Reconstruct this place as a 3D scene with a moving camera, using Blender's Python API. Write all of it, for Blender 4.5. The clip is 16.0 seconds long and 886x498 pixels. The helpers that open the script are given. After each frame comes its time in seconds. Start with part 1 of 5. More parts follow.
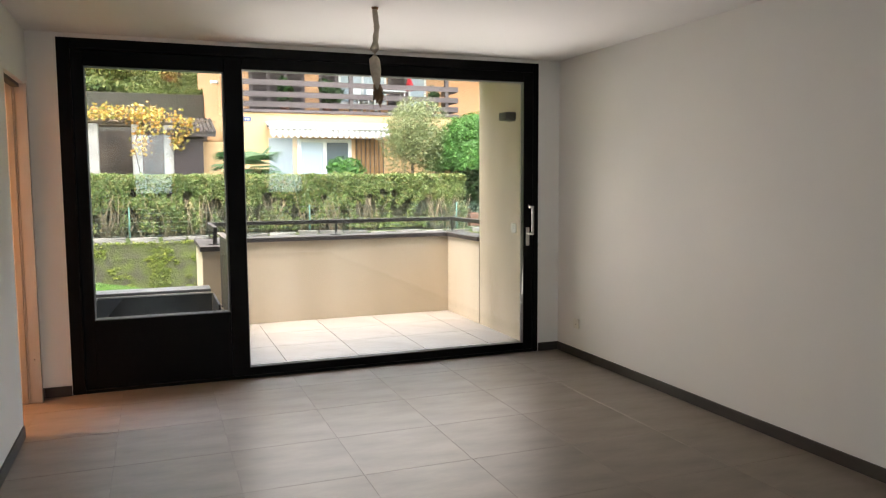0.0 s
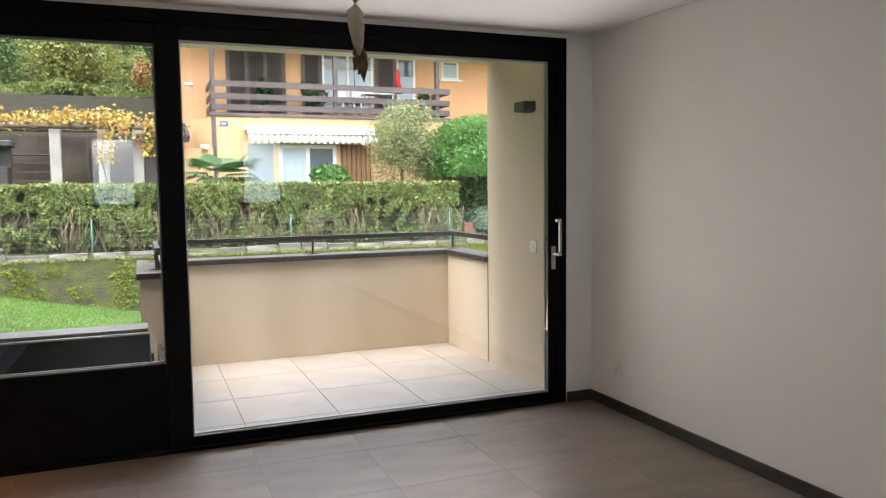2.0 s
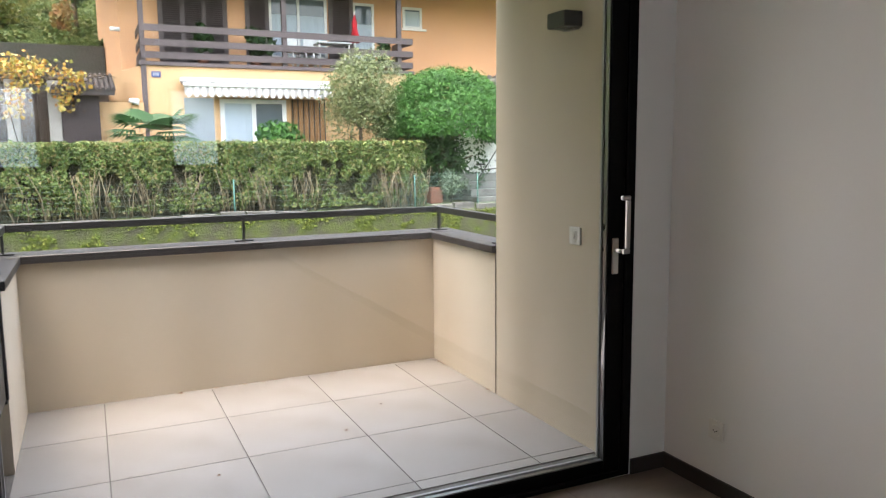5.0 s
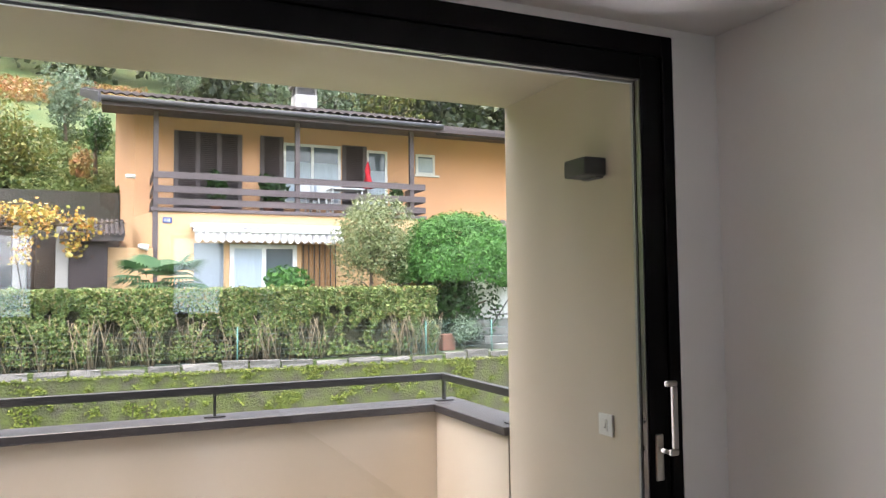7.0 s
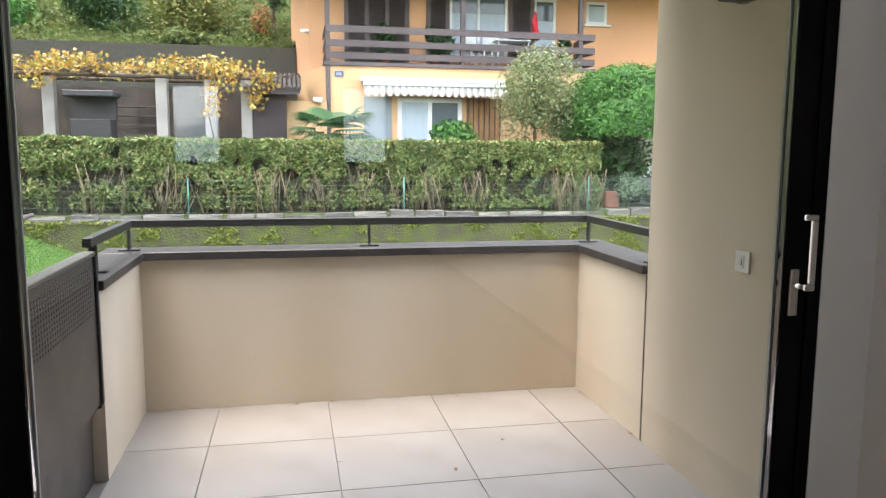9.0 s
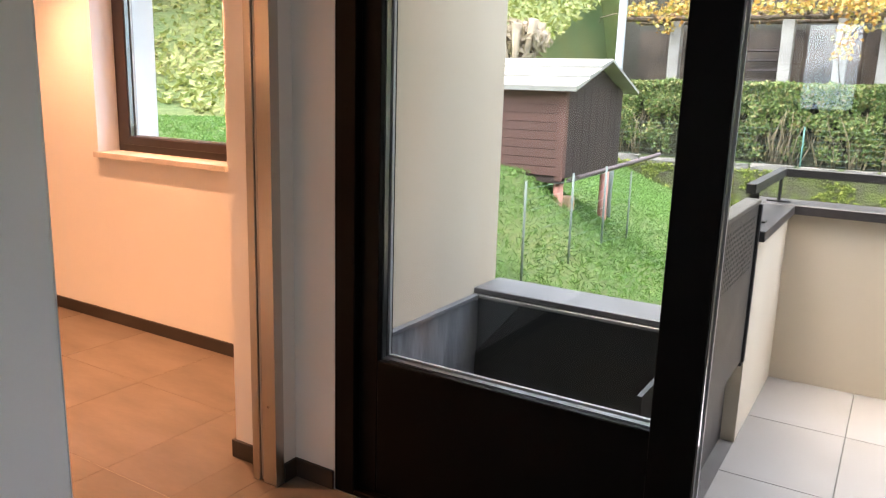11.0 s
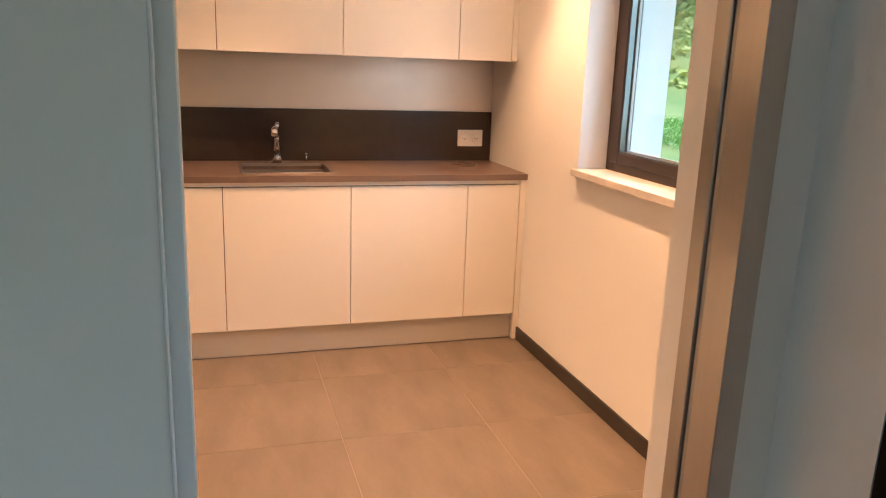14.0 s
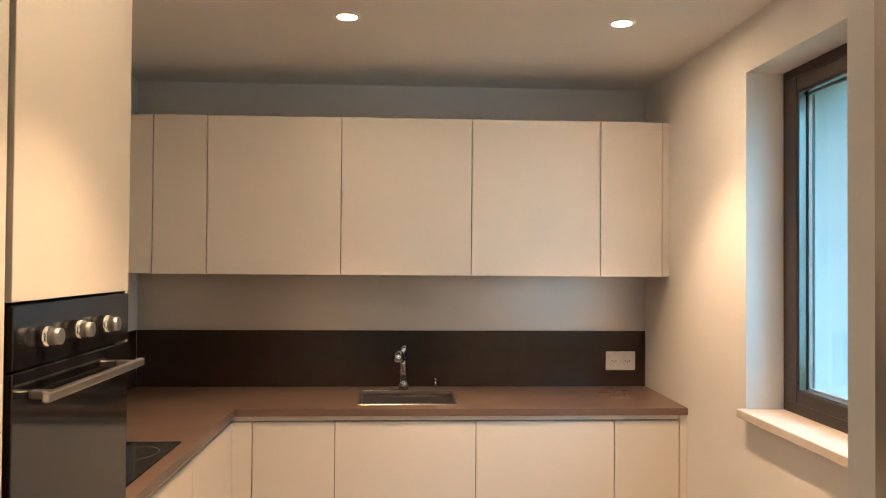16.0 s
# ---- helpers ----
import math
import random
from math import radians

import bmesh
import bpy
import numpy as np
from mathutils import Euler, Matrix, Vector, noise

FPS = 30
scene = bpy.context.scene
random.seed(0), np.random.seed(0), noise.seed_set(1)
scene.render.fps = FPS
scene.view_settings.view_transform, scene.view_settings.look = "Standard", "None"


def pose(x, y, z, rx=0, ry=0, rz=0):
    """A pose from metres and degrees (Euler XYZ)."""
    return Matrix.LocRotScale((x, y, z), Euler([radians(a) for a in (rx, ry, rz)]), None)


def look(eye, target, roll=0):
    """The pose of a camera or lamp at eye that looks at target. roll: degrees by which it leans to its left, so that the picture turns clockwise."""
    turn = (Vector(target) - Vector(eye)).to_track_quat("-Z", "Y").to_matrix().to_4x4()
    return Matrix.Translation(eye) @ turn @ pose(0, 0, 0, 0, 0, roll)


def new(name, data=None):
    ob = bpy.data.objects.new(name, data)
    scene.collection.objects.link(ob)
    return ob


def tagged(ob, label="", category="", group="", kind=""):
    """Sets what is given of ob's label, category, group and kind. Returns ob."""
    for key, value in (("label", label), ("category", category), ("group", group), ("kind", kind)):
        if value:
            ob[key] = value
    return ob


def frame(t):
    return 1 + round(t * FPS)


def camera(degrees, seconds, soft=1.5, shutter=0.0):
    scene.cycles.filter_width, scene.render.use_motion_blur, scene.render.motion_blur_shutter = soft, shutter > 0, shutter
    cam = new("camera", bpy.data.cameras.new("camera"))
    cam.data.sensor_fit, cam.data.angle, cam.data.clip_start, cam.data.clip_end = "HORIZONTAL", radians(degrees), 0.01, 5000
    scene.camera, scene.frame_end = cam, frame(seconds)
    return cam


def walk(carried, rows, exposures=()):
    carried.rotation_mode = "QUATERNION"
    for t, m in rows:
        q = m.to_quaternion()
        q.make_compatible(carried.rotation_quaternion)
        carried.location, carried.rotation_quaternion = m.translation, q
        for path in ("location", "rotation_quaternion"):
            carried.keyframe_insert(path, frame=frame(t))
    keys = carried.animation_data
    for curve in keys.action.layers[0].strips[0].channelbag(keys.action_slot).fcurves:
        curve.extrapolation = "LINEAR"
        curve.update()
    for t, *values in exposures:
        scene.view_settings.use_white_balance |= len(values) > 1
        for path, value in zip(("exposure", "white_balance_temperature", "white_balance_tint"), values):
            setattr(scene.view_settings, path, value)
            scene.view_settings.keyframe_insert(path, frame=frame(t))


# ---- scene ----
# ---------------------------------------------------------------- camera
cam = camera(61.0, 16.0, soft=1.15)
PATH = [
    (0.0, (-0.363, 0.588, 1.485), (0.350, 2.448, 1.307), -0.35),
    (0.5, (-0.271, 0.911, 1.464), (0.488, 2.753, 1.285), -0.13),
    (1.0, (-0.155, 1.242, 1.479), (0.598, 3.087, 1.318), 0.73),
    (1.5, (-0.076, 1.579, 1.465), (0.634, 3.443, 1.318), 0.28),
    (2.0, (0.043, 1.927, 1.480), (0.786, 3.777, 1.323), -0.68),
    (2.5, (0.171, 2.263, 1.488), (0.911, 4.113, 1.315), 0.23),
    (3.0, (0.241, 2.614, 1.463), (0.972, 4.460, 1.227), 0.00),
    (5.3, (0.648, 3.916, 1.476), (1.497, 5.708, 1.219), -0.59),
    (5.5, (0.690, 4.013, 1.484), (1.522, 5.818, 1.261), -0.44),
    (6.0, (0.779, 4.213, 1.498), (1.591, 6.036, 1.371), -0.62),
    (6.5, (0.843, 4.329, 1.534), (1.680, 6.145, 1.514), -0.96),
    (7.0, (0.904, 4.299, 1.585), (1.721, 6.121, 1.697), -0.61),
    (7.5, (0.964, 4.265, 1.575), (1.711, 6.116, 1.710), 0.45),
    (8.0, (1.002, 4.227, 1.520), (1.659, 6.116, 1.483), 0.78),
    (8.5, (1.027, 4.213, 1.477), (1.598, 6.120, 1.283), 0.24),
    (9.0, (1.008, 4.191, 1.469), (1.400, 6.135, 1.212), 0.34),
    (9.5, (0.967, 4.182, 1.464), (1.023, 6.162, 1.185), 0.50),
    (10.0, (0.918, 4.207, 1.448), (0.560, 6.149, 1.125), 0.78),
    (10.2, (0.865, 4.235, 1.457), (0.348, 6.135, 1.108), 0.91),
    (12.3, (0.257, 4.940, 1.366), (-1.168, 6.208, 0.762), 2.45),
    (12.5, (0.184, 5.015, 1.395), (-1.268, 6.219, 0.731), 1.95),
    (13.0, (-0.014, 5.213, 1.404), (-1.585, 6.207, 0.664), 1.73),
    (13.5, (-0.136, 5.421, 1.414), (-1.886, 6.126, 0.749), 2.52),
    (14.0, (-0.263, 5.561, 1.431), (-2.121, 6.132, 0.961), 2.04),
    (14.5, (-0.352, 5.619, 1.456), (-2.254, 6.126, 1.100), 0.89),
    (15.0, (-0.473, 5.685, 1.464), (-2.410, 6.096, 1.181), -0.02),
    (15.5, (-0.578, 5.749, 1.511), (-2.549, 6.042, 1.333), -0.05),
    (16.0, (-0.636, 5.872, 1.533), (-2.633, 5.976, 1.567), 0.42),
]
# stops, kelvin, tint over the walk
EXPOSURES = [(0.0, 2.92, 6800, 16), (1.0, 2.72, 6700, 17), (3.0, 2.65, 6500, 18), (5.3, 2.4, 6350, 18), (6.2, 2.42, 6300, 20), (7.4, 2.72, 6250, 23), (9.0, 2.42, 6300, 17), (10.2, 2.5, 6350, 16), (12.3, 3.15, 6150, 20), (13.0, 3.1, 5950, 20), (14.0, 2.68, 5550, 0),
             (14.5, 2.58, 5400, -2), (15.0, 2.5, 5050, -2), (15.5, 2.4, 4750, -7), (16.0, 2.34, 4520, -16)]
walk(cam, [(t, look(eye, target, roll)) for t, eye, target, roll in PATH], EXPOSURES)

# ---------------------------------------------------------------- light
SKY = 0.15
world = bpy.data.worlds.new("world")
scene.world = world
world.use_nodes = True
wn, wl = world.node_tree.nodes, world.node_tree.links
bg = wn["Background"]
sky = wn.new("ShaderNodeTexSky")
sky.sky_type = "NISHITA"
sky.sun_disc = False
sky.sun_elevation, sky.sun_rotation = radians(76), radians(-108)
sky.air_density, sky.dust_density, sky.ozone_density = 1.6, 5.0, 0.6
wl.new(sky.outputs[0], bg.inputs[0])
bg.inputs[1].default_value = SKY
SUN = bpy.data.lights.new("sun", "SUN")
SUN.energy, SUN.angle, SUN.color = 1.7, radians(165), (1.0, 0.97, 0.93)
sun = new("sun", SUN)
sun.matrix_world = look((-6, -2, 26), (0, 0, 0))

# daylight from the kitchen window onto its reveal and sill
ld = bpy.data.lights.new("window_daylight", "AREA")
ld.shape, ld.size, ld.size_y, ld.energy, ld.color, ld.spread = "RECTANGLE", 0.7, 0.95, 0.3, (0.66, 0.84, 1.0), radians(95)
new("window_daylight", ld).matrix_world = look((-2.77, 7.225, 1.62), (-3.57, 6.725, 1.45))
SPOT_W = 22.0
SPOT_COLOR = (1.0, 0.465, 0.215)
# daylight that enters by the two windows behind
for wx in (-0.35, 2.13):
    ld = bpy.data.lights.new("window_daylight", "AREA")
    ld.shape, ld.size, ld.size_y, ld.energy, ld.color = "RECTANGLE", 0.64, 1.1, 1.25, (0.68, 0.87, 1.0)
    lo = new("window_daylight", ld)
    lo.matrix_world = look((wx, -3.09, 1.85), (wx, 0, 1.85))
# daylight in the opening of the large window: from the sky down to the floor, and from the bright terrace up to the ceiling
for wz, wh, dz, watts, fan in ((1.2, 1.4, -0.10, 2.4, 110), (1.7, 1.2, 1.0, 1.1, 70)):
    ld = bpy.data.lights.new("window_daylight", "AREA")
    ld.shape, ld.size, ld.size_y, ld.energy, ld.color, ld.spread = "RECTANGLE", 2.4, wh, watts, (1.0, 0.97, 0.94), radians(fan)
    lo = new("window_daylight", ld)
    lo.matrix_world = look((1.45, 6.345, wz), (1.45, 5.345, wz + dz))


# ---------------------------------------------------------------- helpers
def boxes(*bs, bevel=0.0, seg=1):
    """One bmesh of axis-aligned boxes (x0, x1, y0, y1, z0, z1)."""
    bm = bmesh.new()
    for x0, x1, y0, y1, z0, z1 in bs:
        v = [bm.verts.new(p) for p in ((x0, y0, z0), (x1, y0, z0), (x1, y1, z0), (x0, y1, z0),
                                       (x0, y0, z1), (x1, y0, z1), (x1, y1, z1), (x0, y1, z1))]
        for f in ((3, 2, 1, 0), (4, 5, 6, 7), (0, 1, 5, 4), (1, 2, 6, 5), (2, 3, 7, 6), (3, 0, 4, 7)):
            bm.faces.new([v[i] for i in f])
    if bevel:
        bmesh.ops.bevel(bm, geom=list(bm.edges), offset=bevel, segments=seg, affect="EDGES", profile=0.5)
    return bm


def rod(a, b, r0, r1=None, n=12, bm=None, caps=True):
    """A round bar from a to b, added to bm."""
    bm = bm or bmesh.new()
    a, b = Vector(a), Vector(b)
    r1 = r0 if r1 is None else r1
    q = (b - a).to_track_quat("Z", "Y")
    rings = []
    for p, r in ((a, r0), (b, r1)):
        rings.append([bm.verts.new(p + q @ Vector((r * math.cos(2 * math.pi * i / n), r * math.sin(2 * math.pi * i / n), 0))) for i in range(n)])
    for i in range(n):
        f = bm.faces.new((rings[0][i], rings[0][(i + 1) % n], rings[1][(i + 1) % n], rings[1][i]))
        f.smooth = True
    if caps:
        bm.faces.new(rings[0][::-1])
        bm.faces.new(rings[1])
    return bm


def tube(points, radii, n=10, bm=None):
    """A bent round bar through points."""
    bm = bm or bmesh.new()
    rings = []
    pts = [Vector(p) for p in points]
    for i, p in enumerate(pts):
        d = (pts[min(i + 1, len(pts) - 1)] - pts[max(i - 1, 0)]).normalized()
        q = d.to_track_quat("Z", "Y")
        r = radii[i] if hasattr(radii, "__len__") else radii
        rings.append([bm.verts.new(p + q @ Vector((r * math.cos(2 * math.pi * k / n), r * math.sin(2 * math.pi * k / n), 0))) for k in range(n)])
    for a, b in zip(rings, rings[1:]):
        for k in range(n):
            f = bm.faces.new((a[k], a[(k + 1) % n], b[(k + 1) % n], b[k]))
            f.smooth = True
    bm.faces.new(rings[0][::-1])
    bm.faces.new(rings[-1])
    return bm


def prism(outline, axis, a, b):
    """An outline of (u, v) pulled along an axis from a to b. x: (y, z), y: (x, z), z: (x, y)."""
    bm = bmesh.new()
    put = {"x": lambda u, v, w: (w, u, v), "y": lambda u, v, w: (u, w, v), "z": lambda u, v, w: (u, v, w)}[axis]
    lo = [bm.verts.new(put(u, v, a)) for u, v in outline]
    hi = [bm.verts.new(put(u, v, b)) for u, v in outline]
    n = len(outline)
    bm.faces.new(lo)
    bm.faces.new(hi[::-1])
    for i in range(n):
        bm.faces.new((lo[i], lo[(i + 1) % n], hi[(i + 1) % n], hi[i]))
    bmesh.ops.recalc_face_normals(bm, faces=bm.faces)
    return bm


def part(name, bm, material, parent=None, label="", kind=""):
    me = bpy.data.meshes.new(name)
    bm.to_mesh(me)
    bm.free()
    me.materials.append(material)
    ob = new(name, me)
    if parent:
        ob.parent = parent
        ob.matrix_parent_inverse = parent.matrix_basis.inverted()
    return tagged(ob, label, kind=kind)


def thing(name, at, label, category, group="", kind=""):
    ob = new(name)
    ob.empty_display_size = 0.1
    ob.matrix_basis = pose(*at)
    return tagged(ob, label, category, group, kind)


def piece(name, me, parent, at, rz=0.0):
    """One of many alike pieces, sharing its mesh."""
    ob = new(name, me)
    ob.parent = parent
    ob.matrix_parent_inverse = parent.matrix_basis.inverted()
    ob.matrix_basis = pose(*at, 0, 0, rz)
    return ob


def mesh_of(name, bm, material):
    me = bpy.data.meshes.new(name)
    bm.to_mesh(me)
    bm.free()
    me.materials.append(material)
    return me


def rawmesh(name, verts, faces, material, parent=None, label="", kind="", smooth=False):
    me = bpy.data.meshes.new(name)
    me.from_pydata(verts, [], faces)
    me.materials.append(material)
    if smooth:
        me.polygons.foreach_set("use_smooth", [True] * len(me.polygons))
    me.update()
    ob = new(name, me)
    if parent:
        ob.parent = parent
        ob.matrix_parent_inverse = parent.matrix_basis.inverted()
    return tagged(ob, label, kind=kind)


# ---------------------------------------------------------------- materials
def surface(name, color, rough=0.6, metal=0.0, vary=0.12, scale=3.0, fine=60.0, bump=0.05, dist=0.002, second=None, per="", spec=0.5, stretch=(1, 1, 1), coat=0.0, spread=0.0):
    """A surface with stains at one scale, grain at another, and fine relief."""
    m = bpy.data.materials.new(name)
    m.use_nodes = True
    n, l = m.node_tree.nodes, m.node_tree.links
    b = n["Principled BSDF"]
    b.inputs["Roughness"].default_value, b.inputs["Metallic"].default_value = rough, metal
    b.inputs["Specular IOR Level"].default_value = spec
    b.inputs["Coat Weight"].default_value = coat
    tc, mp = n.new("ShaderNodeTexCoord"), n.new("ShaderNodeMapping")
    mp.inputs["Scale"].default_value = stretch
    l.new(tc.outputs["Object"], mp.inputs[0])
    big, small = n.new("ShaderNodeTexNoise"), n.new("ShaderNodeTexNoise")
    big.inputs["Scale"].default_value, small.inputs["Scale"].default_value = scale, fine
    big.inputs["Detail"].default_value, small.inputs["Detail"].default_value = 5, 3
    l.new(mp.outputs[0], big.inputs[0])
    l.new(mp.outputs[0], small.inputs[0])
    mix = n.new("ShaderNodeMix")
    mix.data_type = "RGBA"
    c = Vector(color)
    second = Vector(second) if second else c * (1 - 2.2 * vary)
    mix.inputs[6].default_value, mix.inputs[7].default_value = (*c, 1), (*second, 1)
    ramp = n.new("ShaderNodeMapRange")
    ramp.inputs[1].default_value, ramp.inputs[2].default_value = 0.36, 0.66
    l.new(big.outputs[0], ramp.inputs[0])
    l.new(ramp.outputs[0], mix.inputs[0])
    grain = n.new("ShaderNodeMix")
    grain.data_type, grain.blend_type = "RGBA", "MULTIPLY"
    grain.inputs[0].default_value = min(1.0, vary * 2.5)
    gr = n.new("ShaderNodeMapRange")
    gr.inputs[1].default_value, gr.inputs[2].default_value, gr.inputs[3].default_value = 0.3, 0.7, 0.72
    l.new(small.outputs[0], gr.inputs[0])
    l.new(mix.outputs[2], grain.inputs[6])
    l.new(gr.outputs[0], grain.inputs[7])
    out = grain.outputs[2]
    if per:
        if per == "island":
            src = n.new("ShaderNodeNewGeometry").outputs["Random Per Island"]
        else:
            src = n.new("ShaderNodeObjectInfo").outputs["Random"]
        hsv = n.new("ShaderNodeHueSaturation")
        mv = n.new("ShaderNodeMapRange")
        mv.inputs[3].default_value, mv.inputs[4].default_value = 1 - spread, 1 + spread
        l.new(src, mv.inputs[0])
        l.new(mv.outputs[0], hsv.inputs["Value"])
        l.new(out, hsv.inputs["Color"])
        out = hsv.outputs[0]
    l.new(out, b.inputs["Base Color"])
    rr = n.new("ShaderNodeMapRange")
    rr.inputs[3].default_value, rr.inputs[4].default_value = max(0.02, rough - 0.08), min(1, rough + 0.08)
    l.new(big.outputs[0], rr.inputs[0])
    l.new(rr.outputs[0], b.inputs["Roughness"])
    if bump:
        bp = n.new("ShaderNodeBump")
        bp.inputs["Strength"].default_value, bp.inputs["Distance"].default_value = bump, dist
        l.new(small.outputs[0], bp.inputs["Height"])
        l.new(bp.outputs[0], b.inputs["Normal"])
    return m


def leafy(name, colors, rough=0.5, thin=0.25):
    """Leaves whose colour goes from leaf to leaf through a list."""
    m = bpy.data.materials.new(name)
    m.use_nodes = True
    n, l = m.node_tree.nodes, m.node_tree.links
    b = n["Principled BSDF"]
    b.inputs["Roughness"].default_value = rough
    geo, ramp = n.new("ShaderNodeNewGeometry"), n.new("ShaderNodeValToRGB")
    while len(ramp.color_ramp.elements) < len(colors):
        ramp.color_ramp.elements.new(0.5)
    for i, c in enumerate(colors):
        ramp.color_ramp.elements[i].position = i / (len(colors) - 1)
        ramp.color_ramp.elements[i].color = (*c, 1)
    l.new(geo.outputs["Random Per Island"], ramp.inputs[0])
    l.new(ramp.outputs[0], b.inputs["Base Color"])
    tr = n.new("ShaderNodeBsdfTranslucent")
    l.new(ramp.outputs[0], tr.inputs[0])
    mx = n.new("ShaderNodeMixShader")
    mx.inputs[0].default_value = thin
    l.new(b.outputs[0], mx.inputs[1])
    l.new(tr.outputs[0], mx.inputs[2])
    l.new(mx.outputs[0], n["Material Output"].inputs[0])
    return m


def glass(name, tint=(1, 1, 1), gloss=1.0):
    """A thin clear pane: what lies behind shows through, with the mirror image that glass gives."""
    m = bpy.data.materials.new(name)
    m.use_nodes = True
    n, l = m.node_tree.nodes, m.node_tree.links
    n.remove(n["Principled BSDF"])
    t, g, f, mx = n.new("ShaderNodeBsdfTransparent"), n.new("ShaderNodeBsdfGlossy"), n.new("ShaderNodeLayerWeight"), n.new("ShaderNodeMixShader")
    p5, sc = n.new("ShaderNodeMath"), n.new("ShaderNodeMath")
    t.inputs[0].default_value = (*tint, 1)
    g.inputs["Roughness"].default_value = 0.005
    g.inputs[0].default_value = (gloss, gloss, gloss, 1)
    f.inputs[0].default_value = 0.5
    p5.operation, sc.operation = "POWER", "MULTIPLY_ADD"
    p5.inputs[1].default_value, sc.inputs[1].default_value, sc.inputs[2].default_value = 5.0, 0.98, 0.018
    l.new(f.outputs["Facing"], p5.inputs[0])
    l.new(p5.outputs[0], sc.inputs[0])
    l.new(sc.outputs[0], mx.inputs[0])
    l.new(t.outputs[0], mx.inputs[1])
    l.new(g.outputs[0], mx.inputs[2])
    l.new(mx.outputs[0], n["Material Output"].inputs[0])
    return m


def glowing(name, color, strength):
    m = bpy.data.materials.new(name)
    m.use_nodes = True
    n, l = m.node_tree.nodes, m.node_tree.links
    n.remove(n["Principled BSDF"])
    e = n.new("ShaderNodeEmission")
    e.inputs[0].default_value, e.inputs[1].default_value = (*color, 1), strength
    l.new(e.outputs[0], n["Material Output"].inputs[0])
    return m


WHITE = surface("white_plaster", (0.80, 0.79, 0.77), 0.75, vary=0.015, scale=1.2, fine=140, bump=0.12, dist=0.001)
CEIL = surface("ceiling_paint", (0.78, 0.77, 0.75), 0.8, vary=0.012, scale=0.8, fine=120, bump=0.1, dist=0.001)
TILE = surface("dark_tile", (0.182, 0.143, 0.110), 0.42, vary=0.10, scale=2.2, fine=26, bump=0.10, dist=0.0015, per="object", spread=0.05, stretch=(1, 3, 1))
KGROUT = surface("pale_grout", (0.42, 0.36, 0.30), 0.85, vary=0.08, scale=6, fine=200)
GROUT = surface("dark_grout", (0.17, 0.14, 0.115), 0.85, vary=0.08, scale=6, fine=200)
SKIRT = surface("skirting_tile", (0.040, 0.033, 0.027), 0.45, vary=0.10, scale=3, fine=40, bump=0.05)
BLACKMETAL = surface("black_window_frame", (0.0035, 0.003, 0.0026), 0.42, vary=0.10, scale=4, fine=150, bump=0.03, dist=0.0005, spec=0.10)
BROWNFRAME = surface("brown_window_frame", (0.035, 0.022, 0.017), 0.4, vary=0.10, scale=4, fine=120, bump=0.03, dist=0.0005)
GLASS = glass("pane_glass", (0.97, 0.985, 0.98))
CHROME = surface("chrome", (0.72, 0.72, 0.72), 0.14, metal=1.0, vary=0.03, bump=0)
BRUSHED = surface("brushed_steel", (0.52, 0.50, 0.47), 0.32, metal=1.0, vary=0.06, scale=5, fine=200, bump=0.04, dist=0.0004, stretch=(1, 1, 0.05))
PLASTER = surface("cream_render", (0.66, 0.575, 0.45), 0.9, vary=0.05, scale=1.5, fine=220, bump=0.5, dist=0.002, second=(0.53, 0.445, 0.33), stretch=(1, 1, 0.22))
CAP = surface("grey_metal_cap", (0.062, 0.054, 0.052), 0.42, metal=0.2, vary=0.12, scale=5, fine=90, bump=0.05)
RAIL = surface("dark_rail", (0.030, 0.028, 0.026), 0.45, metal=0.1, vary=0.1, scale=8, fine=150, bump=0.04)
STONE = surface("balcony_tile", (0.31, 0.278, 0.252), 0.6, vary=0.06, scale=2.6, fine=32, bump=0.15, per="object", spread=0.04, second=(0.262, 0.232, 0.207))
JOINT = surface("balcony_joint", (0.16, 0.145, 0.13), 0.95, vary=0.1, scale=9, fine=150)
STEELWALL = surface("satin_wall_panel", (0.60, 0.55, 0.48), 0.38, metal=0.7, vary=0.03, scale=3, fine=160, bump=0.02, dist=0.0004)
FRONT = surface("cream_cabinet_front", (0.74, 0.69, 0.61), 0.42, vary=0.015, scale=1.5, fine=120, bump=0.03, dist=0.0005)
# shade of the gaps put into the colour of carcasses and gap strip
GRIP = surface("shadow_groove", (0.10, 0.075, 0.055), 0.6, vary=0.05)
WORKTOP = surface("brown_stone_worktop", (0.155, 0.105, 0.078), 0.30, vary=0.05, scale=3, fine=300, bump=0.0, dist=0.0005)
SPLASH = surface("dark_brown_splashback", (0.030, 0.018, 0.012), 0.22, vary=0.06, scale=14, fine=220, bump=0.02, dist=0.0004)
TOE = surface("steel_plinth", (0.62, 0.57, 0.50), 0.42, metal=0.25, vary=0.04, scale=3, fine=160, bump=0.03, dist=0.0004, stretch=(1, 0.05, 1))
BLACKGLASS = surface("black_oven_glass", (0.008, 0.008, 0.009), 0.08, vary=0.05, bump=0)
PLASTIC = surface("white_plastic", (0.76, 0.74, 0.69), 0.35, vary=0.02, scale=10, bump=0.02)
DARKPLASTIC = surface("dark_plastic", (0.02, 0.02, 0.02), 0.5, vary=0.05, bump=0.02)
BEAD = surface("glazing_bead_metal", (0.22, 0.22, 0.22), 0.3, metal=1.0, vary=0.05, bump=0)
SPACER = surface("pale_spacer", (0.40, 0.40, 0.39), 0.4, metal=0.3, vary=0.05, bump=0)
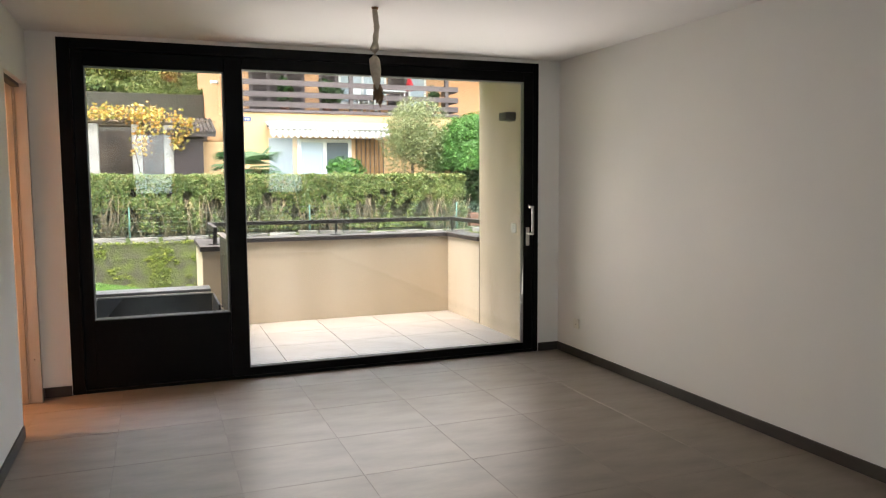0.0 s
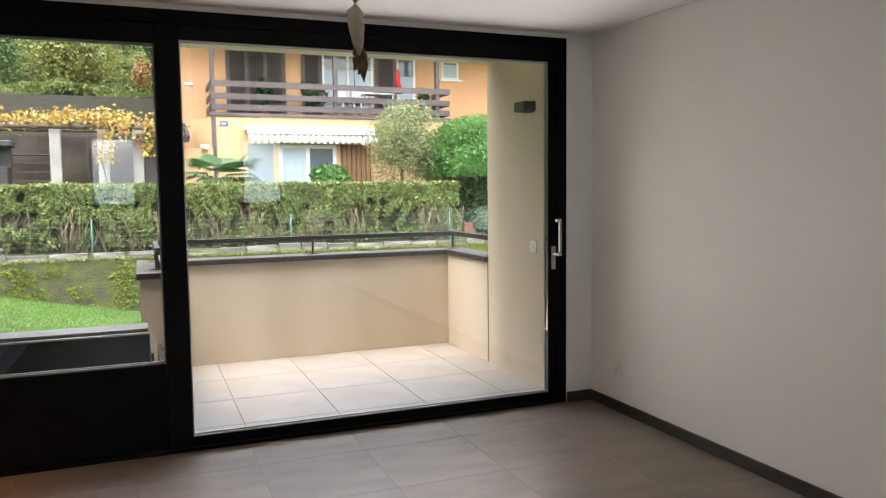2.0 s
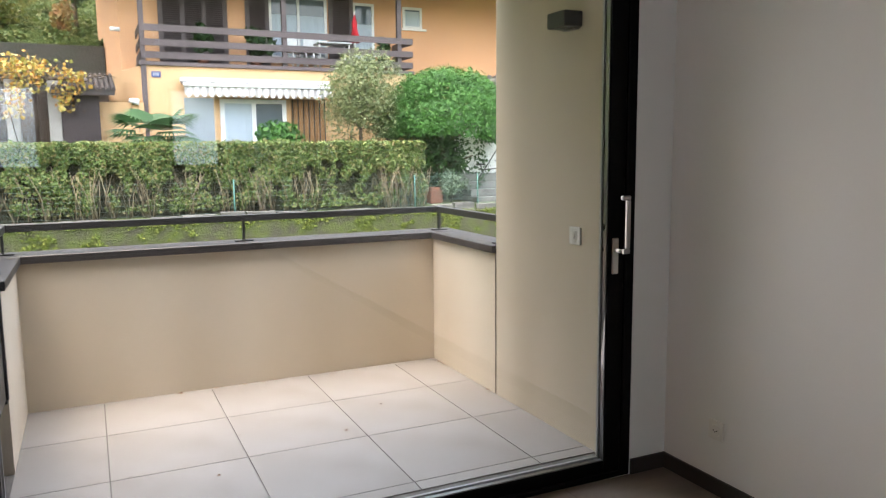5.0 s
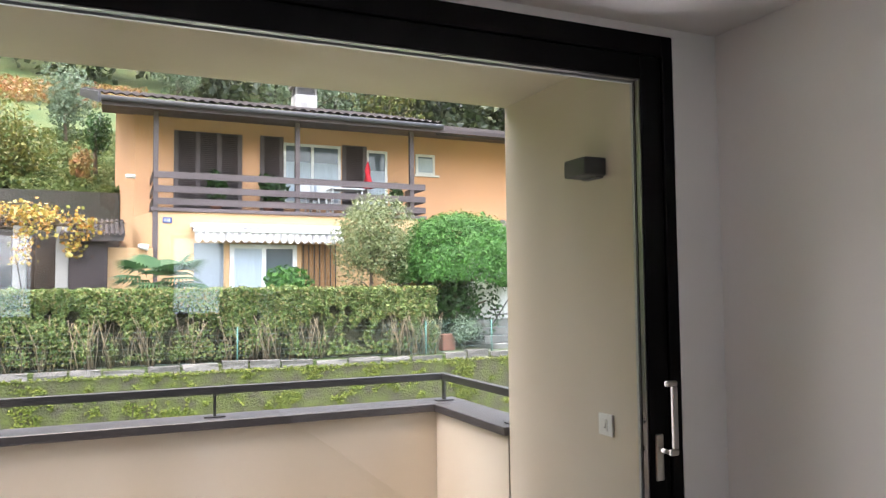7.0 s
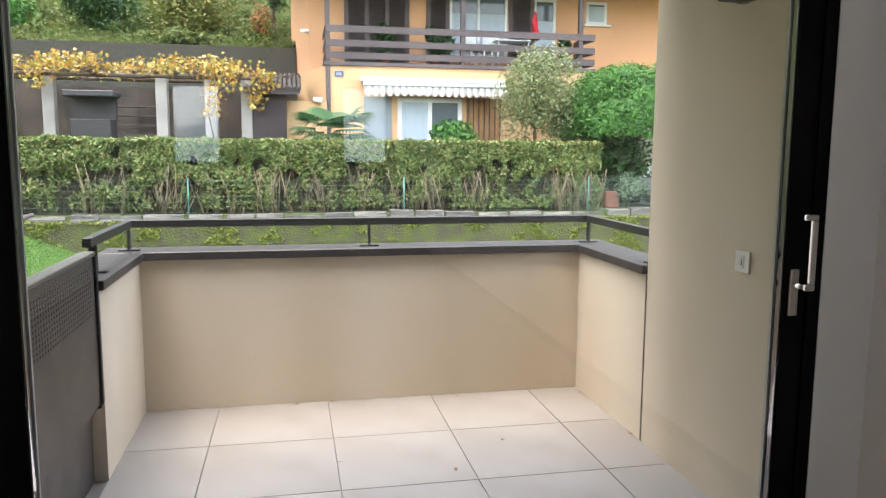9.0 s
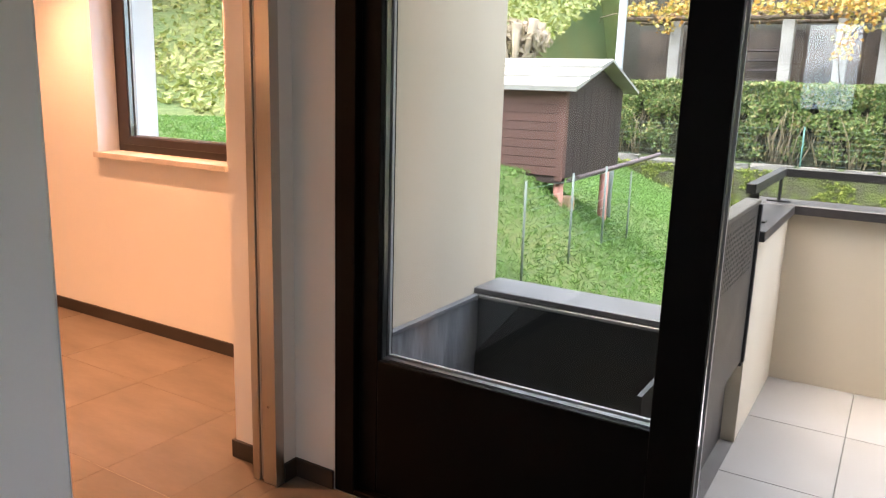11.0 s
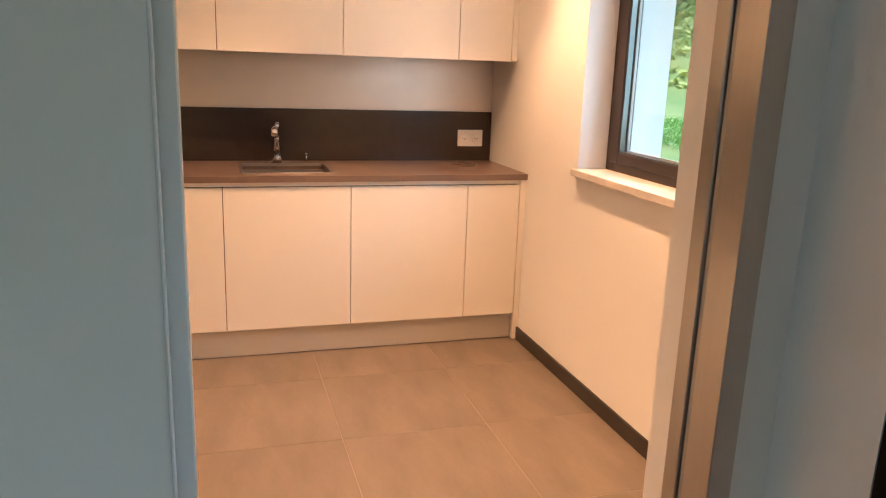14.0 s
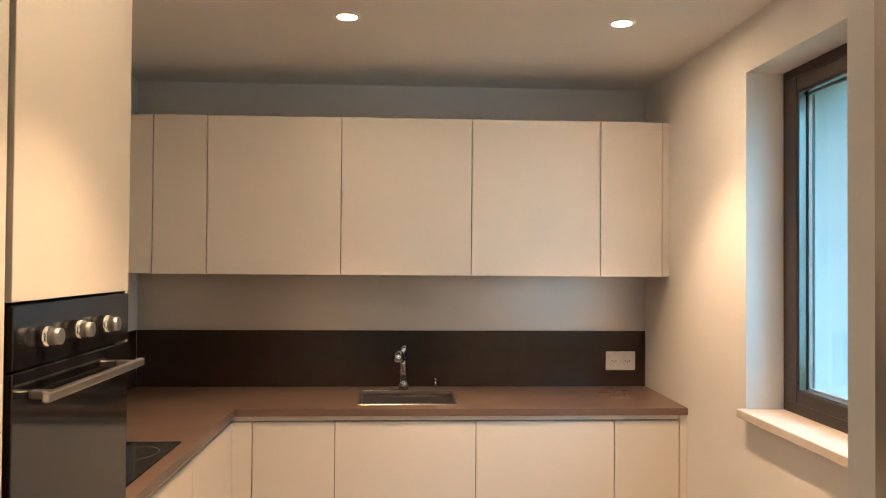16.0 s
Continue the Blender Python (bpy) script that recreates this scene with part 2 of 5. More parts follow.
RUBBER = surface("grey_seal", (0.20, 0.19, 0.18), 0.5, vary=0.05, bump=0)
DOORWHITE = surface("white_door_leaf", (0.72, 0.74, 0.76), 0.38, vary=0.012, scale=1.2, bump=0.02, dist=0.0005)
MARBLE = surface("pale_stone_sill", (0.66, 0.60, 0.53), 0.4, vary=0.07, scale=9, fine=90, bump=0.04)
CLOTH = surface("masking_tape", (0.60, 0.52, 0.42), 0.8, vary=0.12, scale=22, fine=160, bump=0.5, dist=0.002)
DRYTAPE = surface("brown_tape_end", (0.24, 0.13, 0.06), 0.7, vary=0.2, scale=30, bump=0.4)
LAMPMETAL = surface("anthracite_lamp", (0.018, 0.019, 0.020), 0.5, vary=0.1, scale=14, bump=0.06)
PERF = surface("perforated_panel", (0.078, 0.068, 0.061), 0.45, metal=0.2, vary=0.1, scale=6, fine=130, bump=0.04)
HOLE = surface("hole_dark", (0.012, 0.011, 0.010), 0.9, vary=0.05, bump=0)
FOIL = surface("wrinkled_lining", (0.34, 0.35, 0.37), 0.35, vary=0.2, scale=4, fine=10, bump=0.8, dist=0.03, stretch=(1, 1, 0.3))
DARKBOX = surface("black_lining", (0.035, 0.035, 0.036), 0.5, vary=0.12, scale=3, fine=60, bump=0.15)

# ---------------------------------------------------------------- setting: rooms
CZ, KZ = 2.51, 2.42   # ceiling heights: living room, kitchen
tiles_by_size = {}


def slab_tile(w, d, h, material, name):
    key = (name, round(w, 3), round(d, 3))
    if key not in tiles_by_size:
        e = 0.0008
        bm = bmesh.new()
        lo = [bm.verts.new(p) for p in ((0, 0, -h), (w, 0, -h), (w, d, -h), (0, d, -h))]
        mid = [bm.verts.new(p) for p in ((0, 0, -e), (w, 0, -e), (w, d, -e), (0, d, -e))]
        top = [bm.verts.new(p) for p in ((e, e, 0), (w - e, e, 0), (w - e, d - e, 0), (e, d - e, 0))]
        bm.faces.new(top)
        for a, b in ((lo, mid), (mid, top)):
            for i in range(4):
                bm.faces.new((a[i], a[(i + 1) % 4], b[(i + 1) % 4], b[i]))
        tiles_by_size[key] = mesh_of(name, bm, material)
    return tiles_by_size[key]


def tiled(parent, name, material, x0, x1, y0, y1, ox, oy, size, z, gap, h=0.012):
    """Square tiles on a grid through (ox, oy), cut at the edges."""
    i0, i1 = math.floor((x0 - ox) / size), math.ceil((x1 - ox) / size)
    j0, j1 = math.floor((y0 - oy) / size), math.ceil((y1 - oy) / size)
    for i in range(i0, i1):
        for j in range(j0, j1):
            a, b = max(x0, ox + i * size + gap / 2), min(x1, ox + (i + 1) * size - gap / 2)
            c, d = max(y0, oy + j * size + gap / 2), min(y1, oy + (j + 1) * size - gap / 2)
            if b - a > 0.02 and d - c > 0.02:
                piece(name, slab_tile(b - a, d - c, h, material, name), parent, (a, c, z))


def structure(name, bm, material, label, category=""):
    return tagged(part(name, bm, material), label, category or "wall", kind="structure")


floor = structure("floor", boxes((-1.13, 2.94, -3.0, 6.37, -0.12, -0.0012), (-1.38, -1.13, 5.53, 6.28, -0.12, -0.0012)), GROUT,
                  "dark taupe porcelain tile floor with thin joints", "floor")
floor_kitchen = structure("floor_kitchen", boxes((-4.43, -1.381, 4.55, 7.107, -0.12, -0.0012)), KGROUT, "taupe porcelain kitchen floor tiles with pale joints", "floor")

structure("wall_east", boxes((2.939, 3.2, -3.0, 6.62, -0.12, CZ)), WHITE, "plain white painted plaster wall")
structure("wall_north", boxes((2.737, 2.939, 6.37, 6.62, -0.12, CZ), (-1.13, -0.946, 6.37, 6.62, -0.12, CZ), (-0.946, 2.737, 6.37, 6.62, 2.48, CZ)), WHITE,
          "white plaster wall strips round the large window")
structure("wall_west", boxes((-1.146, -1.13, -3.0, 5.498, -0.12, CZ), (-1.38, -1.212, -3.0, 5.36, -0.12, CZ), (-1.38, -1.13, 5.498, 6.284, 2.145, CZ), (-1.38, -1.146, 5.36, 5.498, 2.145, CZ), (-1.212, -1.146, -3.0, 5.36, 2.145, CZ), (-1.262, -1.13, 6.284, 6.345, -0.12, CZ), (-1.415, -1.13, 6.345, 6.62, -0.12, CZ)), WHITE,
          "white plaster wall with the sliding door opening")
BW = ((-0.72, 0.02), (1.76, 2.5))
structure("wall_south", boxes((-1.38, BW[0][0], -3.25, -3.0, -0.12, CZ), (BW[0][1], BW[1][0], -3.25, -3.0, -0.12, CZ), (BW[1][1], 3.2, -3.25, -3.0, -0.12, CZ),
                              *[(a, b, -3.25, -3.0, -0.12, 1.25) for a, b in BW], *[(a, b, -3.25, -3.0, 2.45, CZ) for a, b in BW]), WHITE,
          "white plaster wall with two tall windows")
structure("ceiling", boxes((-1.38, 3.2, -3.25, 6.62, CZ, CZ + 0.25)), CEIL, "smooth white painted ceiling", "ceiling")
KW = (-3.293, -2.25, 1.012, 2.226)   # kitchen window opening
structure("wall_kitchen_north", boxes((-4.68, KW[0], 7.107, 7.36, -0.12, CZ), (KW[1], -1.38, 7.107, 7.36, -0.12, CZ), (KW[0], KW[1], 7.107, 7.36, -0.12, KW[2] - 0.03), (KW[0], KW[1], 7.107, 7.36, KW[3], CZ)),
          WHITE, "white plaster kitchen wall with a deep window opening")
structure("wall_kitchen_west", boxes((-4.68, -4.43, 4.3, 7.107, -0.12, CZ)), WHITE, "white plaster wall behind the kitchen units")
structure("wall_kitchen_south", boxes((-4.43, -1.38, 4.3, 4.55, -0.12, CZ)), WHITE, "white plaster kitchen wall behind the tall units")
structure("wall_kitchen_east", boxes((-1.415, -1.13, 6.62, 7.107, -0.12, CZ)), WHITE, "white plaster wall between kitchen and terrace")
structure("ceiling_kitchen", boxes((-4.68, -1.38, 4.3, 7.36, KZ, CZ + 0.25)), CEIL, "white painted kitchen ceiling with recessed spots", "ceiling")

# skirting boards of the floor's dark tile
SK = 0.072
for nm, b in (("east", (2.927, 2.939, -3.0, 6.358, 0, SK)), ("north_right", (2.739, 2.939, 6.358, 6.37, 0, SK)), ("north_left", (-1.118, -0.948, 6.358, 6.37, 0, SK)),
              ("west_end", (-1.13, -1.118, 6.30, 6.37, 0, SK)), ("west", (-1.13, -1.118, -3.0, 5.494, 0, SK)), ("kitchen_north", (-3.90, -1.38, 7.095, 7.107, 0, SK)),
              ("kitchen_jamb", (-1.427, -1.415, 6.335, 7.095, 0, SK)), ("kitchen_return", (-1.427, -1.262, 6.333, 6.345, 0, SK)), ("south", (-1.13, 2.939, -3.0, -2.988, 0, SK))):
    structure("baseboard_" + nm, boxes(b, bevel=0.0015), SKIRT, "dark brown ceramic skirting strip along the wall", "baseboard")

# ---------------------------------------------------------------- the large lift-and-slide window
Y0, Y1 = 6.37, 6.50
win = thing("window_1", (0.9, 6.43, 0), "black framed lift-and-slide terrace window, closed", "window", kind="structure")
part("window_frame", boxes((-0.946, -0.862, Y0, Y1, 0, 2.48), (2.690, 2.737, Y0, Y1, 0, 2.48), (-0.862, 2.690, Y0, Y1, 2.405, 2.48), (-0.862, 2.690, Y0, Y1, 0, 0.022), bevel=0.003), BLACKMETAL, win)
sl = part("sliding_sash", boxes((0.150, 0.276, Y0 + 0.012, Y0 + 0.075, 0.022, 2.405), (2.604, 2.690, Y0 + 0.012, Y0 + 0.075, 0.022, 2.405),
                                (0.276, 2.604, Y0 + 0.012, Y0 + 0.075, 2.322, 2.405), (0.276, 2.604, Y0 + 0.012, Y0 + 0.075, 0.022, 0.081), bevel=0.003), BLACKMETAL, win)
fx = part("fixed_sash", boxes((-0.862, -0.785, Y0 + 0.03, Y1 - 0.01, 0.022, 2.405), (0.146, 0.20, Y0 + 0.08, Y1 - 0.01, 0.022, 2.405),
                              (-0.785, 0.146, Y0 + 0.03, Y1 - 0.01, 2.300, 2.405), (-0.785, 0.149, Y0 + 0.03, Y1 - 0.01, 0.022, 0.515), bevel=0.003), BLACKMETAL, win)


def pane(name, x0, x1, z0, z1, y, parent, spacer=True):
    g = part(name, boxes((x0, x1, y, y + 0.002, z0, z1)), GLASS, parent)
    g.visible_shadow = False
    if spacer:
        e, w = 0.004, 0.010
        part("glazing_bead", boxes((x0, x0 + e, y - w - 0.016, y - 0.003, z0, z1), (x1 - e, x1, y - w - 0.016, y - 0.003, z0, z1), (x0 + e, x1 - e, y - w - 0.016, y - 0.003, z0, z0 + e), (x0 + e, x1 - e, y - w - 0.016, y - 0.003, z1 - e, z1)),
             BEAD, parent, "thin bright metal edge of the glazing")
        part("glass_spacer", boxes((x0, x0 + 0.009, y + 0.006, y + 0.018, z0, z1), (x1 - 0.009, x1, y + 0.006, y + 0.018, z0, z1), (x0 + 0.009, x1 - 0.009, y + 0.006, y + 0.018, z0, z0 + 0.009), (x0 + 0.009, x1 - 0.009, y + 0.006, y + 0.018, z1 - 0.009, z1)),
             SPACER, parent, "pale spacer between the panes")
        o = part("outer_pane", boxes((x0, x1, y + 0.022, y + 0.024, z0, z1)), GLASS, parent)
        o.visible_shadow = False


pane("pane", 0.276, 2.604, 0.081, 2.322, Y0 + 0.045, sl)
pane("pane", -0.785, 0.146, 0.515, 2.300, Y0 + 0.08, fx)
part("rail_track", boxes((-0.86, 2.69, Y0 + 0.078, Y1 + 0.06, 0.0, 0.018)), CAP, win, "grey metal threshold track")
# handle of the sliding sash
hd = part("handle_plate", boxes((2.623, 2.656, Y0 + 0.002, Y0 + 0.013, 0.931, 1.089), bevel=0.005, seg=2), BRUSHED, win, "satin steel lever handle plate")
part("spindle", rod((2.640, Y0 + 0.004, 1.036), (2.640, Y0 - 0.046, 1.036), 0.008, n=10), BRUSHED, hd)
lv = boxes((2.634, 2.668, Y0 - 0.060, Y0 - 0.044, 1.026, 1.047), (2.648, 2.668, Y0 - 0.060, Y0 - 0.044, 1.047, 1.256), (2.622, 2.668, Y0 - 0.060, Y0 - 0.044, 1.256, 1.275), bevel=0.0045, seg=2)
part("handle_lever", lv, BRUSHED, hd, "satin steel lever, turned up")

# windows in the wall behind
for k, (a, b) in enumerate(BW):
    w = thing("window_%d" % (k + 3), ((a + b) / 2, -3.1, 1.25), "tall narrow window with dark frame", "window", kind="structure")
    part("window_frame", boxes((a, a + 0.05, -3.16, -3.1, 1.25, 2.45), (b - 0.05, b, -3.16, -3.1, 1.25, 2.45), (a + 0.05, b - 0.05, -3.16, -3.1, 2.40, 2.45), (a + 0.05, b - 0.05, -3.16, -3.1, 1.25, 1.30)), BROWNFRAME, w)
    g = part("pane", boxes((a + 0.05, b - 0.05, -3.13, -3.128, 1.30, 2.40)), GLASS, w)
    g.visible_shadow = False

# ---------------------------------------------------------------- pocket door between living room and kitchen
door = thing("door_1", (-1.25, 5.9, 0), "white pocket door slid open, satin steel jamb", "door", kind="structure")
part("door_leaf", boxes((-1.206, -1.166, 4.75, 5.524, 0.008, 2.13), bevel=0.002), DOORWHITE, door, "smooth white sliding leaf standing in its pocket")
part("jamb_receiver", boxes((-1.242, -1.206, 6.262, 6.284, 0, 2.145), (-1.190, -1.126, 6.262, 6.284, 0, 2.145), (-1.206, -1.190, 6.274, 6.284, 0, 2.145), bevel=0.002), BRUSHED, door, "satin steel receiving jamb")
part("jamb_seal", boxes((-1.204, -1.192, 6.266, 6.2735, 0.01, 2.14), bevel=0.002), SPACER, door, "pale metal sealing strip")
part("jamb_trim", boxes((-1.1275, -1.122, 6.258, 6.300, 0, 2.15), bevel=0.001), BRUSHED, door)
part("pocket_edge", boxes((-1.148, -1.1275, 5.498, 5.502, 0, 2.145), bevel=0.001), DOORWHITE, door, "white pocket edge profile")
part("head_track", boxes((-1.208, -1.163, 5.537, 6.262, 2.122, 2.1445)), DARKPLASTIC, door, "dark running track in the door head")
scr = rod((-1.158, 6.264, 0.30), (-1.158, 6.259, 0.30), 0.005, n=10)
part("screw", scr, CHROME, door)

# ---------------------------------------------------------------- sockets, switches, lamps on the walls
def wall_socket(name, m, label, toggle=False, w=0.082, h=0.082):
    t = thing(name, (0, 0, 0), label, "socket" if not toggle else "switch")
    part("plate", boxes((-w / 2, w / 2, -0.010, 0.0, -h / 2, h / 2), bevel=0.003, seg=2), PLASTIC, t)
    if toggle:
        part("rocker", boxes((-0.016, 0.016, -0.0135, -0.0095, -0.024, 0.024), bevel=0.003), PLASTIC, t, "raised white rocker")
        part("symbol", boxes((0.003, 0.007, -0.0142, -0.0134, -0.012, 0.010), (-0.004, 0.003, -0.0142, -0.0134, -0.012, -0.008)), DARKPLASTIC, t, "small dark mark")
    else:
        n = 1 if w < 0.1 else 2
        for i in range(n):
            cx = (i - (n - 1) / 2) * 0.07
            part("outlet_well", rod((cx, -0.0098, 0), (cx, -0.0125, 0), 0.026, 0.024, 20), PLASTIC, t)
            hb = bmesh.new()
            for dx, dz in ((-0.0095, 0.0), (0.0095, 0.0), (0.0, -0.006)):
                rod((cx + dx, -0.0124, dz), (cx + dx, -0.0130, dz), 0.003, n=8, bm=hb)
            part("contact_holes", hb, HOLE, t, "three dark round contact holes")
    t.matrix_basis = m
    return t


wall_socket("wall_socket", pose(2.939, 6.05, 0.283, 0, 0, -90), "white flush wall socket low on the white wall")
wall_socket("double_socket", pose(-4.421, 6.976, 1.037, 0, 0, 90), "white double socket on the dark splashback", w=0.15, h=0.094)
wall_socket("light_switch", pose(2.690, 6.739, 1.061, 0, 0, -90), "white outdoor light switch on the cream wall", toggle=True, w=0.088, h=0.084)

wl_ = thing("wall_lamp", (2.69, 6.78, 2.025), "dark grey box-shaped outdoor wall lamp", "lamp")
part("housing", boxes((2.588, 2.690, 6.708, 6.852, 2.032, 2.102), bevel=0.004), LAMPMETAL, wl_)
part("back_plate", boxes((2.655, 2.6905, 6.73, 6.83, 2.024, 2.0315)), CAP, wl_)

# cable bundle hanging from the ceiling, wrapped in masking tape
cb = thing("cable_bundle", (0.893, 4.96, CZ), "ceiling cables wrapped in beige masking tape, hanging", "cable")
cx, cy = 0.893, 4.96
part("ceiling_rose", rod((cx, cy, CZ), (cx, cy, CZ - 0.012), 0.022, 0.018, 16), DRYTAPE, cb, "small brown metal hole plate")
random.seed(4)
wrapped, rad = [], []
prof = ((0, .016), (.05, .015), (.10, .017), (.16, .020), (.19, .017), (.23, .027), (.29, .033), (.35, .031), (.41, .026), (.45, .016), (.465, .010))
for dz, r in prof:
    wrapped.append((cx + 0.006 * math.sin(dz * 17), cy + 0.005 * math.cos(dz * 23), CZ - 0.012 - dz))
    rad.append(r)
bm = tube(wrapped, rad, 14)
for v in bm.verts:
    s = noise.noise(v.co * 34) * 0.006
    v.co.x += s
    v.co.y += noise.noise(v.co * 27 + Vector((5, 1, 2))) * 0.006
part("tape_wrap", bm, CLOTH, cb)
bm = bmesh.new()
for k in range(3):
    pts = [(cx - 0.004 + 0.008 * k, cy, CZ - 0.44)]
    for i in range(1, 6):
        a = i / 5
        pts.append((cx - 0.004 + 0.010 * k + (0.02 * a * (k - 0.7)) + 0.012 * math.sin(a * 3 + k), cy + 0.01 * math.sin(a * 4 + k * 2), CZ - 0.46 - a * (0.075 + 0.022 * k)))
    tube(pts, [0.012, 0.018, 0.021, 0.018, 0.012, 0.003], 8, bm)
for v in bm.verts:
    v.co += Vector((noise.noise(v.co * 60), noise.noise(v.co * 55 + Vector((3, 3, 3))), noise.noise(v.co * 50 + Vector((7, 0, 0))))) * 0.010
part("tape_end", bm, DRYTAPE, cb, "curled brown tape end")
part("bare_wire", tube([(cx - 0.012, cy, CZ - 0.46), (cx - 0.016, cy, CZ - 0.53), (cx - 0.013, cy, CZ - 0.60)], 0.0022, 6), DARKPLASTIC, cb)

# ---------------------------------------------------------------- kitchen
XF = -3.855          # door fronts of the sink run
WT, WB = 0.907, 0.877
RUN = (5.240, 5.586, 6.187, 6.787, 7.072)


def front(name, y0, y1, z0, z1, parent, x=XF, g=0.0018):
    return part(name, boxes((x - 0.019, x, y0 + g, y1 - g, z0, z1), bevel=0.0012), FRONT, parent)


def base_unit(y0, y1, label):
    t = thing("base_cabinet", ((XF - 4.43) / 2, (y0 + y1) / 2, 0), label, "cabinet", "kitchen base units")
    part("body", boxes((-4.42, XF - 0.021, y0, y1, 0.148, 0.74), (XF - 0.06, XF - 0.045, y0, y1, 0.74, WB)), GRIP, t, "carcass coloured dark for the shade in the gaps")
    front("door", y0, y1, 0.150, 0.850, t)
    part("grip_rail", boxes((XF - 0.045, XF - 0.005, y0, y1, 0.856, WB)), FRONT, t, "cream grip rail under the worktop")
    part("plinth", boxes((XF - 0.055, XF - 0.040, y0, y1, 0.003, 0.147)), TOE, t, "satin steel plinth panel")
    return t


base_unit(RUN[0], RUN[1], "narrow cream base cabinet with plain handleless door")
base_unit(RUN[1], RUN[2], "cream sink cabinet with plain handleless door")
base_unit(RUN[2], RUN[3], "cream base cabinet with plain handleless door")
base_unit(RUN[3], RUN[4], "narrow cream base cabinet beside the white wall")
fl = thing("filler_panel", (-4.1, 7.09, 0), "narrow cream filler between cabinet and wall", "panel")
part("strip", boxes((XF - 0.10, XF, 7.0745, 7.106, 0.003, WB - 0.001), bevel=0.001), FRONT, fl)
YF = 5.155           # door fronts of the hob run
fl = thing("corner_filler", (XF, 5.2, 0), "cream corner filler of the kitchen units", "panel")
part("strip", boxes((XF - 0.019, XF - 0.0005, YF - 0.018, RUN[0] - 0.002, 0.150, 0.850), (XF - 0.055, XF - 0.04, YF - 0.05, RUN[0], 0.003, 0.147), (XF - 0.045, XF - 0.005, YF - 0.05, RUN[0] - 0.0005, 0.856, WB - 0.0005)), FRONT, fl)


def drawer_unit(x0, x1, zs, label):
    t = thing("drawer_cabinet", ((x0 + x1) / 2, 4.87, 0), label, "cabinet", "kitchen base units")
    part("body", boxes((x0, x1, 4.57, YF - 0.021, 0.148, 0.74), (x0, x1, YF - 0.06, YF - 0.0455, 0.74, WB)), GRIP, t, "carcass coloured dark for the shade in the gaps")
    for a, b in zip(zs, zs[1:]):
        part("drawer_front", boxes((x0 + 0.0018, x1 - 0.0018, YF - 0.019, YF, a + 0.0018, b - 0.0018), bevel=0.0012), FRONT, t)
    part("grip_rail", boxes((x0, x1, YF - 0.045, YF - 0.005, 0.856, WB)), FRONT, t)
    part("plinth", boxes((x0, x1, YF - 0.055, YF - 0.040, 0.003, 0.147)), TOE, t, "satin steel plinth panel")


drawer_unit(-3.27, -2.648, (0.15, 0.46, 0.85), "cream drawer cabinet under the black hob")
drawer_unit(XF - 0.001, -3.274, (0.15, 0.85), "cream corner cabinet front beside the hob")

wt = thing("worktop", (-4.1, 5.9, WB), "brown polished stone worktop, L-shaped", "worktop")
SX0, SX1, SY0, SY1 = -4.285, -3.935, 5.68, 6.11
part("sink_run", boxes((-4.43, -3.842, SY1, 7.106, WB, WT), (-4.43, -3.842, 4.56, SY0, WB, WT), (-4.43, SX0, SY0, SY1, WB, WT), (SX1, -3.842, SY0, SY1, WB, WT)), WORKTOP, wt)
part("hob_run", boxes((-3.842, -2.648, 4.56, YF + 0.013, WB, WT)), WORKTOP, wt)
sk_ = thing("sink", (-4.11, 5.9, WB), "undermounted stainless steel sink bowl", "sink")
part("bowl", boxes((SX0 - 0.012, SX0, SY0 - 0.012, SY1 + 0.012, 0.73, WB - 0.001), (SX1, SX1 + 0.012, SY0 - 0.012, SY1 + 0.012, 0.73, WB - 0.001), (SX0, SX1, SY0 - 0.012, SY0, 0.73, WB - 0.001), (SX0, SX1, SY1, SY1 + 0.012, 0.73, WB - 0.001), (SX0, SX1, SY0, SY1, 0.73, 0.738)), BRUSHED, sk_)
part("rim", boxes((SX0 - 0.006, SX0 + 0.006, SY0 - 0.006, SY1 + 0.006, WT - 0.012, WT + 0.004), (SX1 - 0.006, SX1 + 0.006, SY0 - 0.006, SY1 + 0.006, WT - 0.012, WT + 0.004), (SX0 + 0.006, SX1 - 0.006, SY0 - 0.006, SY0 + 0.006, WT - 0.012, WT + 0.004), (SX0 + 0.006, SX1 - 0.006, SY1 - 0.006, SY1 + 0.006, WT - 0.012, WT + 0.004), bevel=0.002), BRUSHED, sk_, "bright steel rim")
part("drain", rod((-4.11, 5.9, 0.738), (-4.11, 5.9, 0.742), 0.035, 0.03, 20), CHROME, sk_)
tp = thing("tap", (-4.335, 5.875, WT), "chrome single-lever kitchen tap", "tap")
part("base", rod((-4.335, 5.875, WT), (-4.335, 5.875, WT + 0.05), 0.025, 0.022, 18), CHROME, tp)
part("column", tube([(-4.335, 5.875, WT + 0.05), (-4.330, 5.872, WT + 0.12), (-4.315, 5.866, WT + 0.165)], [0.018, 0.0165, 0.017], 14), CHROME, tp)
part("spout", tube([(-4.33, 5.87, WT + 0.135), (-4.28, 5.862, WT + 0.175), (-4.21, 5.855, WT + 0.19), (-4.16, 5.85, WT + 0.185), (-4.145, 5.848, WT + 0.165)], [0.015, 0.016, 0.0165, 0.018, 0.017], 14), CHROME, tp)
part("lever", tube([(-4.318, 5.867, WT + 0.165), (-4.322, 5.875, WT + 0.20), (-4.345, 5.885, WT + 0.215)], [0.016, 0.014, 0.008], 12), CHROME, tp)
kn = thing("drain_knob", (-4.40, 6.035, WT), "small chrome drain lift knob on the worktop", "knob")
